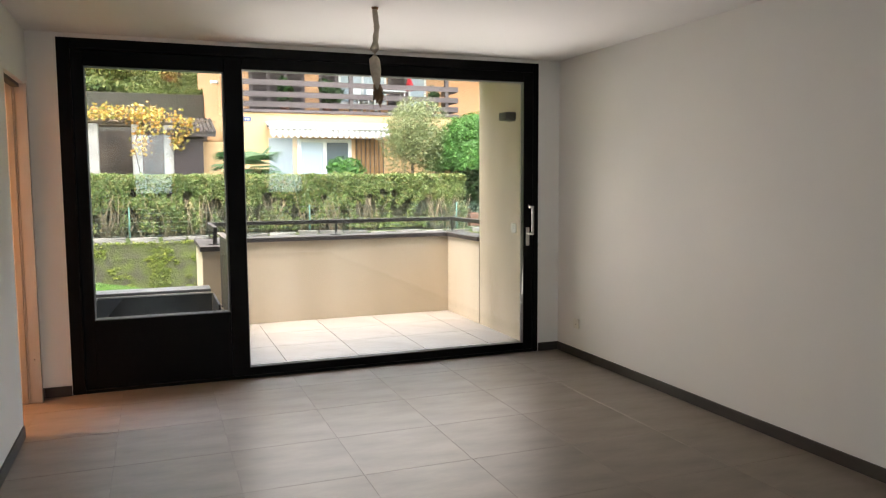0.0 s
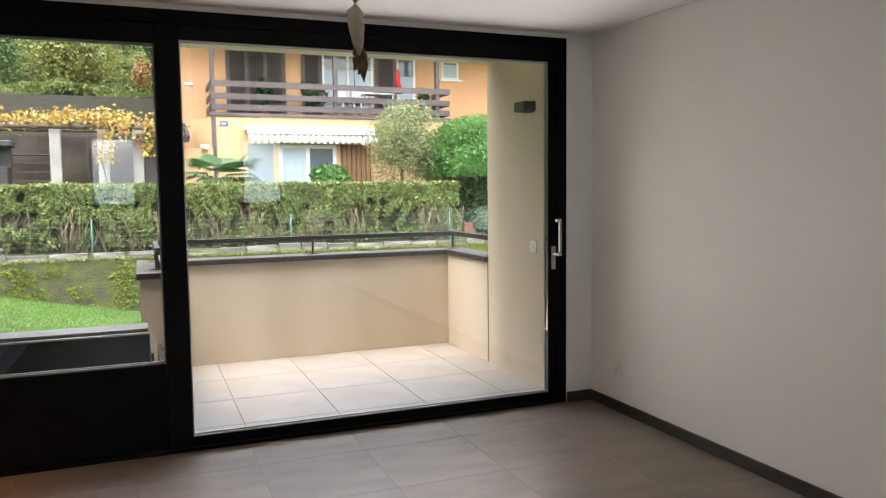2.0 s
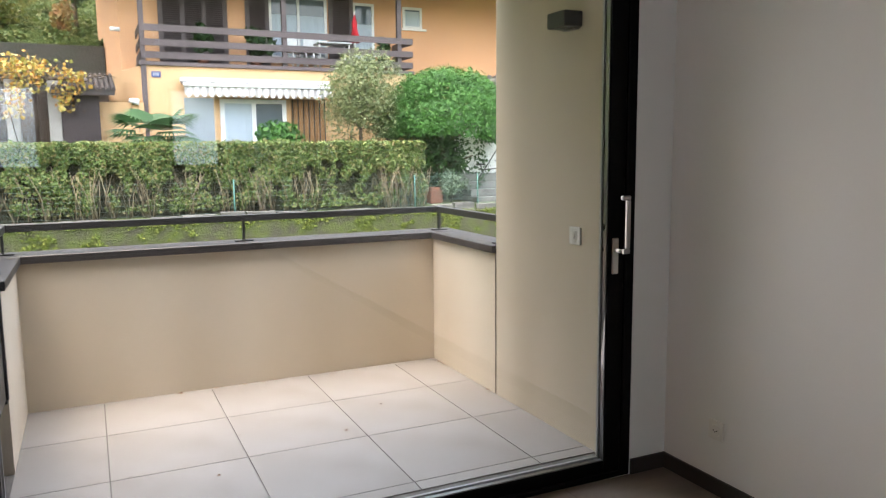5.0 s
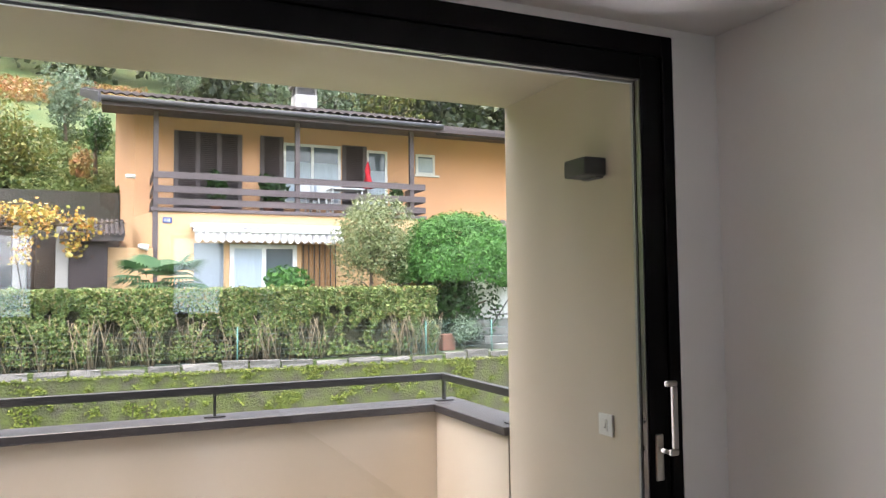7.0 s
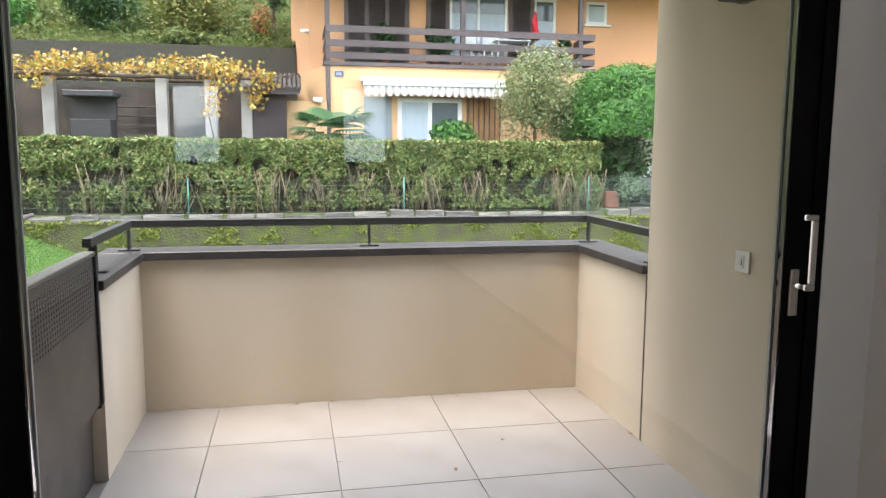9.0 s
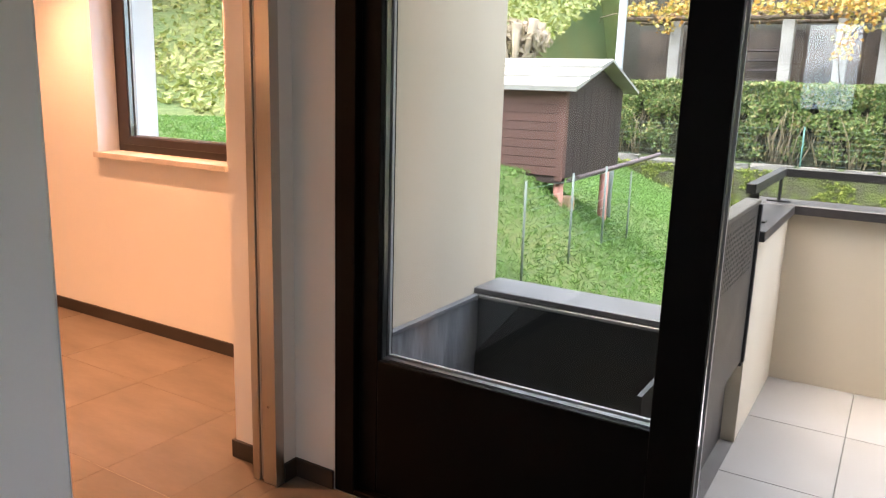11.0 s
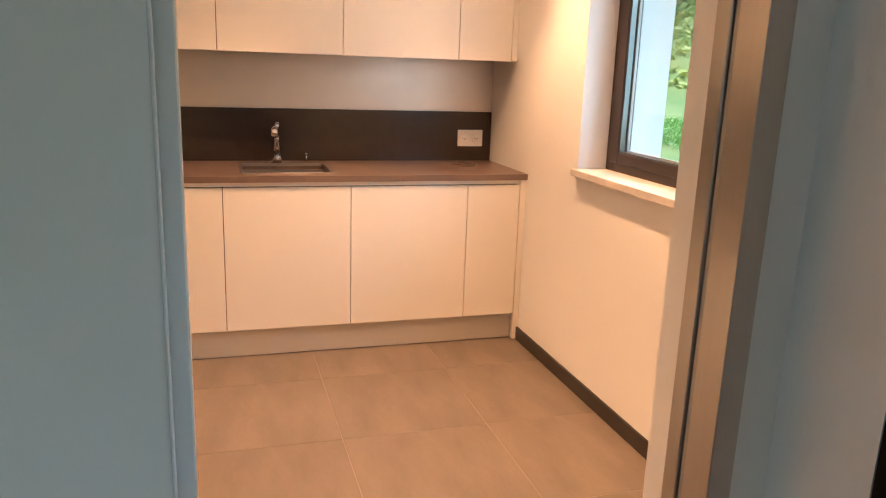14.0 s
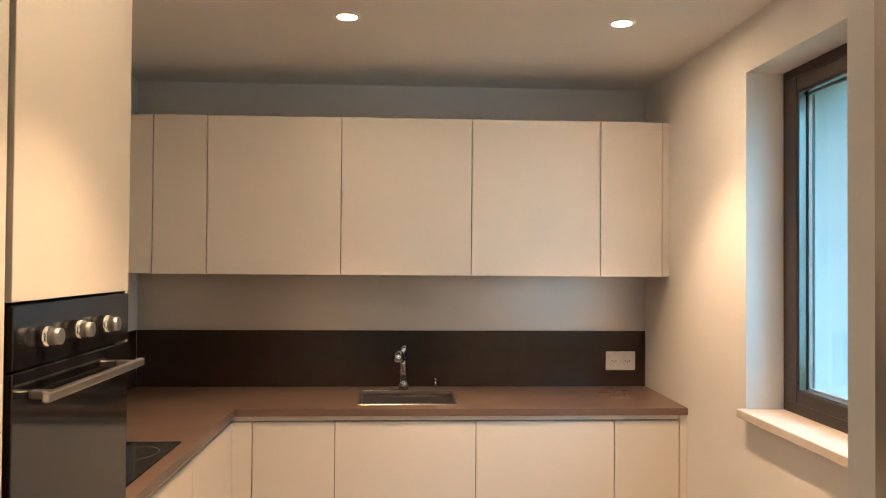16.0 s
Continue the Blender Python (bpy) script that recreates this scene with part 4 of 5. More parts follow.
def ground_z(x, y):
    if y < 7.9:
        return -1.7
    left = max(0.0, 0.2 - x)
    rise = float(np.interp(y, (8, 12, 16, 20, 26), (0.06, 0.08, 0.26, 0.46, 0.50)))
    base = float(np.interp(y, (8, 11, 14, 19), (-1.6, -1.5, -1.15, -1.05)))
    low = base + slope_of(y) * min(left, 2.6) + rise * max(0.0, left - 2.6) + 0.02 * max(0.0, left - 11) ** 2
    if y <= 18.92:
        z = low
    else:
        z = max(0.25, low)
    if x < -6.8 and 18 < y <= 25.55:
        z = max(z, 1.2 + (y - 18) * 0.39)
    if y > 25.55:
        z = max(z, 4.15 + (y - 25.6) * 0.36 + 0.004 * max(0.0, y - 30) ** 2)
    return min(z + 0.05 * noise.noise(Vector((x * 0.6, y * 0.6, 0))) * min(1.0, abs(left) + 0.3), 70.0)


xs = list(np.arange(-60, -12, 3.0)) + list(np.arange(-12, 12, 0.4)) + list(np.arange(12, 61, 3.5))
ys = list(np.arange(-80, 6, 8.0)) + list(np.arange(7.3, 18.8, 0.45)) + [18.9, 18.93] + list(np.arange(19.3, 25.4, 0.6)) + [25.5, 25.6] + list(np.arange(26.5, 40, 1.2)) + list(np.arange(40, 160, 8.0))
gv = [(x, y, ground_z(x, y)) for y in ys for x in xs]
w = len(xs)
gf = [(j * w + i, j * w + i + 1, (j + 1) * w + i + 1, (j + 1) * w + i) for j in range(len(ys) - 1) for i in range(w - 1)]
ground = rawmesh("ground", gv, gf, GRASS, label="green lawn and grassy hillside", kind="structure", smooth=False)
ground["category"] = "ground"


# ---------------------------------------------------------------- foliage
rng = np.random.default_rng(7)


def leaves(points, size, normals=None, flat=0.5, long=1.6):
    """Rhombic leaves at points, turned at random or roughly along normals."""
    n = len(points)
    d = rng.normal(size=(n, 3))
    if normals is not None:
        d = d * flat + normals
    d /= np.linalg.norm(d, axis=1)[:, None]
    a = np.cross(d, rng.normal(size=(n, 3)))
    a /= np.linalg.norm(a, axis=1)[:, None]
    b = np.cross(d, a)
    s = (size * rng.uniform(0.6, 1.3, n))[:, None]
    p = np.asarray(points)
    v = np.stack([p - a * s * long / 2, p + b * s / 2 + d * s * 0.12, p + a * s * long / 2, p - b * s / 2 + d * s * 0.12], 1).reshape(-1, 3)
    return v.tolist(), [(4 * i, 4 * i + 1, 4 * i + 2, 4 * i + 3) for i in range(n)]


def blob_points(n, centre, radii, lumps=9, shell=0.75):
    """Points in an uneven crown of lumps, most of them near its skin."""
    c = np.array(centre)
    r = np.array(radii)
    d = rng.normal(size=(lumps, 3))
    d /= np.linalg.norm(d, axis=1)[:, None]
    cl = d * rng.uniform(0.25, 0.62, lumps)[:, None]
    lr = rng.uniform(0.40, 0.60, lumps)
    k = rng.integers(0, lumps, n)
    e = rng.normal(size=(n, 3))
    e /= np.linalg.norm(e, axis=1)[:, None]
    q = cl[k] + e * (lr[k] * rng.uniform(shell, 1.0, n))[:, None]
    return c + q * r, e


def crown(name, n, centre, radii, size, material, parent, lumps=9, label="", flat=0.6, long=1.6):
    p, e = blob_points(n, centre, radii, lumps)
    v, f = leaves(p, size, e, flat, long)
    return rawmesh(name, v, f, material, parent, label, kind="stuff")


# hedge with its bare stems
HX0, HX1 = -4.9, 7.42
hedge = thing("hedge", (1.3, 19.5, 0.25), "long clipped privet hedge, thin and twiggy at its foot", "hedge")
n = 84000
hx = rng.uniform(HX0, HX1, n)
top = rng.random(n) < 0.30
hz = np.where(top, 1.64 + rng.normal(0, 0.025, n), 0.34 + 1.30 * rng.random(n) ** 0.8)
hy = np.where(top, rng.uniform(19.12, 19.95, n), 19.12 + np.abs(rng.normal(0, 0.10, n)))
bulge = np.array([0.7 * noise.noise(Vector((x * 1.1, z * 1.8, 0))) + 0.7 * noise.noise(Vector((x * 4.3, z * 3.6, 5))) for x, z in zip(hx, hz)])
keep = (hz > 1.05 - 0.7 * bulge) | (rng.random(n) < 0.40 + 1.2 * bulge)
hy = hy - 0.16 * bulge
hz = hz + np.where(top, 0.05 * bulge, 0)
nr = np.where(top[:, None], np.array([0, 0, 1.0]), np.array([0, -1.0, 0.3]))
v, f = leaves(np.stack([hx, hy, hz], 1)[keep], 0.042, nr[keep], 1.0)
rawmesh("leaves", v, f, HEDGE_L, hedge, "small green and yellowing leaves", kind="stuff")
bm = bmesh.new()
random.seed(11)
for i in range(340):
    if i % 5 == 0:
        clump = random.uniform(HX0, HX1)
    x = clump + random.uniform(-0.07, 0.07)
    y = 19.25 + random.uniform(-0.08, 0.25)
    p0 = Vector((x, y - 0.10, 0.22))
    p1 = p0 + Vector((random.uniform(-0.16, 0.16), random.uniform(-0.1, 0.05), random.uniform(0.35, 0.55)))
    p2 = p1 + Vector((random.uniform(-0.22, 0.22), random.uniform(-0.08, 0.05), random.uniform(0.35, 0.5)))
    tube([p0, p1, p2], [0.011, 0.008, 0.004], 5, bm)
part("stems", bm, TWIG, hedge, "bare pale brown stems", kind="stuff")
# solid core added against see-through; its dark colour holds the hedge's inner shade
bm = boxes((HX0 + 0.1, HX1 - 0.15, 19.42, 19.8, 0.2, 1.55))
part("inner_twigs", bm, surface("hedge_shade", (0.090, 0.085, 0.045), 0.95, vary=0.35, scale=9, fine=40, bump=0.8, dist=0.03), hedge, "dark solid core standing for the shaded inside")

# mossy retaining wall with stone edging
structure("wall_garden", boxes((-7.5, 12.0, 18.78, 18.95, -2.2, 0.14)), MOSS, "low mossy retaining wall below the hedge")
n = 26000
mx_, mz_ = rng.uniform(-7.2, 10.5, n), -1.15 + 1.33 * rng.random(n) ** 0.8
dens = np.array([noise.noise(Vector((x * 1.6, z * 2.6, 8))) + 0.6 * noise.noise(Vector((x * 5.0, z * 6.0, 2))) for x, z in zip(mx_, mz_)])
k = (dens > 0.12) | (mz_ > 0.12)
v, f = leaves(np.stack([mx_, 18.77 - 0.02 * rng.random(n), mz_], 1)[k], 0.042, np.tile(np.array([0.0, -1.0, 0.4]), (int(k.sum()), 1)), 0.8, 1.3)
tagged(rawmesh("moss_tufts", v, f, leafy("moss_tuft", [(0.10, 0.14, 0.02), (0.17, 0.21, 0.03), (0.22, 0.23, 0.04)], 0.9), None, "yellow-green moss and small weeds on the garden wall", kind="stuff"), category="moss")
random.seed(5)
ed = thing("stone_edging", (2, 18.95, 0.14), "row of pale rough edging stones on the mossy wall", "edging", kind="structure")
x = -7.0
stone_meshes = []
for k in range(5):
    bm = boxes((0, 1, -0.09, 0.09, 0, 1))
    bmesh.ops.subdivide_edges(bm, edges=bm.edges[:], cuts=1)
    for vv in bm.verts:
        vv.co += Vector((noise.noise(vv.co * 3 + Vector((k, 0, 0))) * 0.03, noise.noise(vv.co * 3 + Vector((0, k, 0))) * 0.03, noise.noise(vv.co * 3 + Vector((0, 0, k))) * 0.10))
    stone_meshes.append(mesh_of("edging_stone", bm, EDGING))
while x < 11.5:
    L = random.uniform(0.45, 0.72)
    ob = piece("edging_stone", stone_meshes[random.randrange(5)], ed, (x, 18.98, 0.14))
    ob.scale = (L, 1, random.uniform(0.10, 0.18))
    x += L + random.uniform(0.01, 0.10)

# ---------------------------------------------------------------- the house across the garden
F, G = 22.4, 23.75
house = thing("house", (6, 24, 0.2), "ochre two-storey house with a brown timber balcony", "house")
part("wall_ground_floor", prism([(1.88, F), (15, F), (15, 30), (1.11, 30), (1.09, 26.3), (1.5, G)], "z", 0.1, 3.46), YELLOW, house)
part("wall_upper_floor", boxes((1.641, 15, G, 29, 3.462, 5.95)), OCHRE, house)
ew = prism([(1.5, G - 0.004), (1.64, G - 0.004), (1.64, 26.3), (1.09, 26.3)], "z", 3.462, 5.95)
for v in ew.verts:
    if v.co.z > 5:
        v.co.z = 5.76 + (v.co.y - 21.75) * 0.265
part("end_wall", ew, OCHRE, house)
part("terrace_slab", boxes((1.80, 8.55, F - 0.06, G, 3.46, 3.55), bevel=0.01), GREYWOOD, house)
# roof: waves of clay tiles
NX, NY = 420, 15
rv = []
for j in range(NY + 1):
    for half in (0, 1):
        s = (j + half * 0.98) / NY
        yy, zz = 21.75 + s * 4.6, 5.86 + s * 1.22 + (0.035 if half == 0 else 0.0)
        for i in range(NX + 1):
            xx = (0.76 - 0.50 * s) + (14.46 + 0.50 * s) * i / NX
            drop = 0.22 if xx > 8.75 else 0.0
            rv.append((xx, yy + drop * 2.2, zz + 0.05 * abs(math.sin(math.pi * xx / 0.21)) - drop * 0.35))
W = NX + 1
rf = [(j * W + i, j * W + i + 1, (j + 1) * W + i + 1, (j + 1) * W + i) for j in range(2 * NY + 1) for i in range(NX)]
roof = rawmesh("roof", rv, rf, ROOFTILE, house, "weathered wavy clay tiles")
part("roof_underside", prism([(21.78, 5.76), (23.9, 6.24), (23.9, 5.96), (21.78, 5.66)], "x", 0.77, 15.2), BROWNWOOD, house)
part("gutter", tube([(0.76, 21.70, 5.79), (8.75, 21.70, 5.79)], 0.065, 8), GUTTER, house)
part("gutter", tube([(8.76, 22.15, 5.72), (15.2, 22.15, 5.72)], 0.06, 8), GUTTER, house)
bb = prism([(21.75, 5.70), (26.3, 6.90), (26.3, 7.10), (21.75, 5.92)], "x", 0.70, 0.76)
for v in bb.verts:
    v.co.x -= (v.co.y - 21.75) * 0.11
part("barge_board", bb, GUTTER, house)
ch = part("chimney", boxes((5.86, 6.50, 25.7, 26.3, 6.2, 7.36), bevel=0.01), surface("weathered_whitewash", (0.50, 0.48, 0.45), 0.9, vary=0.2, scale=3, fine=30, bump=0.3), house, "weathered whitewashed chimney")
# solid dark block; its colour stands for the shade inside the open chimney head
part("flue", boxes((5.92, 6.44, 25.76, 26.24, 7.36, 7.62)), IRON, ch, "dark block for the shaded opening under the cap")
for cx_ in (5.87, 6.43):
    for cy_ in (25.71, 26.23):
        part("cap_post", boxes((cx_, cx_ + 0.06, cy_, cy_ + 0.06, 7.36, 7.62)), EDGING, ch)
part("chimney_cap", boxes((5.80, 6.56, 25.64, 26.36, 7.62, 7.70), bevel=0.01), CONCRETE, ch, "grey slab cap")
# balcony
BOARDS = (3.69, 3.97, 4.295)
for px in (1.90, 5.14, 8.14):
    part("balcony_post", boxes((px - 0.055, px + 0.055, F - 0.05, F + 0.06, 3.55 if px > 2 else 0.3, 5.78)), GREYWOOD, house)
for z in BOARDS:
    part("balcony_board", boxes((1.86, 8.50, F - 0.085, F - 0.052, z - 0.075, z + 0.075)), GREYWOOD, house)
    part("balcony_board", boxes((1.842, 1.866, F - 0.05, G - 0.02, z - 0.075, z + 0.075)), GREYWOOD, house)
    part("balcony_board", boxes((8.47, 8.50, F - 0.05, G - 0.02, z - 0.075, z + 0.075)), GREYWOOD, house)


def shutter(x0, x1, z0, z1, y, parent, leaves_n):
    s = part("shutter", boxes((x0, x1, y - 0.03, y, z0, z1)), BROWNWOOD, parent, "closed dark brown shutter")
    wd = (x1 - x0) / leaves_n
    for i in range(leaves_n + 1):
        c = x0 + i * wd
        part("shutter_stile", boxes((c - 0.055, c + 0.055, y - 0.05, y - 0.031, z0, z1)), GREYWOOD, s)
    k = 0
    z = z0 + 0.06
    bm = bmesh.new()
    while z < z1 - 0.05:
        for i in range(leaves_n):
            a, b = x0 + i * wd + 0.06, x0 + (i + 1) * wd - 0.06
            vs = [bm.verts.new(p) for p in ((a, y - 0.032, z + 0.03), (b, y - 0.032, z + 0.03), (b, y - 0.046, z), (a, y - 0.046, z))]
            bm.faces.new(vs)
        z += 0.05
    part("louvres", bm, BROWNWOOD, s, kind="stuff")


def house_window(x0, x1, z0, z1, y, parent, panes=2, curtain=False, fr=0.07):
    wdw = part("window", boxes((x0, x0 + fr, y - 0.05, y, z0, z1), (x1 - fr, x1, y - 0.05, y, z0, z1), (x0 + fr, x1 - fr, y - 0.05, y, z1 - fr, z1), (x0 + fr, x1 - fr, y - 0.05, y, z0, z0 + fr),
                               *[(x0 + (x1 - x0) * i / panes - fr / 2, x0 + (x1 - x0) * i / panes + fr / 2, y - 0.05, y, z0 + fr, z1 - fr) for i in range(1, panes)]), PAINTWHITE, parent, "white framed window")
    for i in range(panes):
        a, b = x0 + (x1 - x0) * i / panes + fr / 2, x0 + (x1 - x0) * (i + 1) / panes - fr / 2
        part("pane", boxes((a, b, y - 0.022, y - 0.006, z0 + fr * 0.6, z1 - fr * 0.6)), CURTAIN if curtain and i != 1 else SKYGLASS, wdw)
        if not curtain:
            part("net_curtain", boxes((a + 0.01, b - 0.01, y - 0.026, y - 0.0225, z0 + fr, z0 + (z1 - z0) * (0.74 if z1 - z0 > 1 else 0.93) - fr)), CURTAIN, wdw, "pale net curtain across the pane")


shutter(2.44, 3.98, 3.56, 5.62, G, house, 3)
shutter(4.53, 5.03, 3.56, 5.64, G, house, 1)
house_window(5.08, 6.62, 3.9, 5.50, G, house, 2)
shutter(6.72, 7.30, 3.56, 5.55, G, house, 1)
house_window(7.34, 7.95, 3.58, 5.45, G, house, 1)
house_window(8.80, 9.38, 4.86, 5.44, G, house, 1)
part("window_sill", boxes((8.74, 9.50, G - 0.10, G, 4.81, 4.86)), PAINTWHITE, house)
# ground floor: sliding window, panels, grille, door
part("side_window", boxes((2.74, 3.40, F - 0.03, F, 0.9, 2.75)), surface("drawn_grey_blind", (0.24, 0.27, 0.29), 0.5, vary=0.12, scale=8, stretch=(6, 1, 0.3)), house, "grey drawn blind")
house_window(3.54, 5.12, 0.9, 2.74, F, house, 2, curtain=True, fr=0.10)
gr = part("grille_panel", boxes((5.24, 6.10, F - 0.03, F, 0.6, 2.76)), surface("ochre_boards", (0.42, 0.22, 0.09), 0.8, vary=0.15, scale=4, stretch=(6, 1, 0.3)), house, "ochre panel behind an iron grille")
for i in range(7):
    xx = 5.27 + 0.135 * i
    part("grille_bar", rod((xx, F - 0.07, 0.6), (xx, F - 0.07, 2.76), 0.013, n=6), IRON, gr)
part("side_door", boxes((7.72, 8.06, F - 0.03, F, 0.3, 2.25)), BROWNWOOD, house)
# awning with a scalloped valance
aw = part("awning_box", boxes((2.66, 6.20, F - 0.22, F, 3.10, 3.20), bevel=0.02), PAINTWHITE, house, "white awning cassette")
bm = bmesh.new()
N = 220
ring = []
for i in range(N + 1):
    xx = 2.70 + 3.46 * i / N
    sc = 0.08 * abs(math.sin(math.pi * (xx - 2.7) / 0.173))
    fold = 0.012 * math.sin(xx * 34)
    ring.append([bm.verts.new(p) for p in ((xx, F - 0.20, 3.10), (xx, F - 0.50 + fold, 3.00), (xx, F - 0.52 + fold, 2.82 - sc))])
for a, b in zip(ring, ring[1:]):
    for k in range(2):
        bm.faces.new((a[k], b[k], b[k + 1], a[k + 1])).material_index = ring.index(a) // 5 % 2
bm.normal_update()
part("awning_cloth", bm, AWNING, aw, "grey and cream striped cloth with a scalloped edge").data.materials.append(PAINTWHITE)
# dark box drawn as the line of shade below the cassette
part("shadow_gap", boxes((2.68, 6.18, F - 0.215, F - 0.16, 3.045, 3.099)), GUTTER, aw, "dark strip for the shade line under the cassette")
part("awning_bar", rod((2.68, F - 0.51, 3.0), (6.18, F - 0.51, 3.0), 0.03, n=8), PAINTWHITE, aw)
# house number plate
npl = part("number_plate", boxes((2.06, 2.26, F - 0.02, F, 3.20, 3.33)), surface("blue_enamel", (0.03, 0.06, 0.20), 0.4), house, "small blue number plate")
part("digits", boxes((2.10, 2.12, F - 0.024, F - 0.0205, 3.23, 3.30), (2.15, 2.165, F - 0.024, F - 0.0205, 3.23, 3.30), (2.19, 2.21, F - 0.024, F - 0.0205, 3.23, 3.30)), PAINTWHITE, npl, "pale unreadable figures")
part("wall_light", rod((1.30, G - 0.02, 4.42), (1.52, G - 0.02, 4.42), 0.05, n=8), PAINTWHITE, house)

# things on the balcony
def plastic_chair(at, rz):
    t = thing("garden_chair", (0, 0, 0), "white plastic garden chair on the balcony", "chair", "balcony chairs")
    part("seat", boxes((-0.22, 0.22, -0.22, 0.22, 0.42, 0.45), bevel=0.01), PAINTWHITE, t)
    part("backrest", boxes((-0.22, 0.22, 0.20, 0.24, 0.45, 0.85), bevel=0.01), PAINTWHITE, t)
    for a in (-0.19, 0.19):
        for b in (-0.19, 0.19):
            part("leg", rod((a * 1.15, b * 1.15, 0), (a, b, 0.42), 0.018, 0.022, 8), PAINTWHITE, t)
    t.matrix_basis = pose(*at, 0, 0, rz)


plastic_chair((5.55, 23.0, 3.55), 20)
plastic_chair((5.95, 23.15, 3.55), -35)
tb = thing("garden_table", (6.5, 23.0, 3.55), "white garden table on the balcony", "table")
part("tabletop", boxes((6.1, 7.0, 22.8, 23.3, 4.22, 4.26), bevel=0.01), PAINTWHITE, tb)
for a in (6.16, 6.94):
    for b in (22.86, 23.24):
        part("leg", rod((a, b, 3.55), (a, b, 4.22), 0.02, n=8), PAINTWHITE, tb)
um = thing("parasol", (7.12, 22.9, 3.55), "closed red parasol on the balcony", "parasol")
part("pole", rod((7.12, 22.9, 3.55), (7.12, 22.9, 5.08), 0.02, n=8), PAINTWHITE, um)
part("folded_canopy", tube([(7.12, 22.9, 4.28), (7.12, 22.9, 4.45), (7.11, 22.9, 4.75), (7.12, 22.9, 4.98)], [0.13, 0.12, 0.08, 0.02], 10), REDCLOTH, um)
for px, wd in ((4.55, 0.36), (3.3, 0.22), (7.9, 0.2)):
    t = thing("potted_plant", (px, 22.95, 3.55), "green potted plant on the balcony", "plant", "balcony plants")
    part("pot", rod((px, 22.95, 3.55), (px, 22.95, 3.80), 0.11, 0.16, 14), TERRACOTTA, t)
    crown("foliage", 260, (px, 22.95, 4.15), (wd * 1.3, wd, 0.42), 0.10, IVY_L, t, 5)

# ---------------------------------------------------------------- trees and shrubs before the house
random.seed(21)


def limbs(parent, base, top, spread, r, n=7):
    bm = bmesh.new()
    base, top = Vector(base), Vector(top)
    mid = base.lerp(top, 0.5) + Vector((random.uniform(-.06, .06), random.uniform(-.06, .06), 0))
    tube([base, mid, top], [r, r * 0.75, r * 0.35], 9, bm)
    for k in range(n):
        s = base.lerp(top, random.uniform(0.25, 0.85))
        a = random.uniform(0, 2 * math.pi)
        e = s + Vector((math.cos(a) * spread, math.sin(a) * spread, random.uniform(0.2, 0.6) * spread + 0.2))
        tube([s, s.lerp(e, 0.5) + Vector((0, 0, 0.06)), e], [r * 0.4, r * 0.28, r * 0.1], 6, bm)
    return part("trunk", bm, BARK, parent)


t = thing("olive_shrub", (6.42, 20.5, 0.25), "tall grey-green shrub standing behind the hedge", "shrub")
limbs(t, (6.42, 20.5, 0.25), (6.42, 20.5, 3.0), 0.5, 0.06, 9)
crown("crown", 10500, (6.46, 20.5, 2.68), (1.02, 0.9, 1.42), 0.042, OLIVE_L, t, 26)
t = thing("round_tree", (8.55, 20.9, 0.25), "bright green tree with a broad drooping crown", "tree")
limbs(t, (8.55, 20.9, 0.25), (8.6, 20.9, 2.6), 0.9, 0.16, 8)
n = 30000
d = rng.normal(size=(n, 3))
d /= np.linalg.norm(d, axis=1)[:, None]
d[:, 2] = np.abs(d[:, 2]) * 1.04 - 0.04
bump = np.array([0.09 * noise.noise(Vector(q) * 3.2) + 0.07 * noise.noise(Vector(q) * 7.5 + Vector((4, 2, 9))) for q in d])
p = np.array([8.92, 20.9, 1.98]) + d * (rng.uniform(0.84, 1.0, n) + bump)[:, None] * np.array([1.95, 1.6, 1.58])
p[:, 2] -= 0.18 * np.clip(d[:, 0], -0.3, 1) + 0.20 * rng.random(n)
v, f = leaves(p, 0.036, d + np.array([0, 0, -0.1]), 0.5, 3.0)
rawmesh("crown", v, f, GREEN_L, t, "dense bright green foliage", kind="stuff")
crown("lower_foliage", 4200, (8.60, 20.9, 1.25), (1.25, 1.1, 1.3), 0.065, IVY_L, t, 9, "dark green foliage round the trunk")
t = thing("garden_shrub", (4.45, 21.2, 0.25), "low feathery green shrub", "shrub")
limbs(t, (4.45, 21.2, 0.25), (4.45, 21.2, 1.4), 0.3, 0.03, 6)
crown("crown", 1100, (4.65, 21.2, 1.55), (0.75, 0.5, 0.62), 0.07, GREEN_L, t, 8, long=2.6)
t = thing("garden_shrub", (9.2, 19.9, 0.25), "small pale green shrub by the garden steps", "shrub")
limbs(t, (8.4, 19.9, 0.25), (8.4, 19.9, 0.7), 0.2, 0.02, 5)
crown("crown", 500, (8.35, 19.8, 0.62), (0.50, 0.35, 0.42), 0.06, SILVER_L, t, 6)

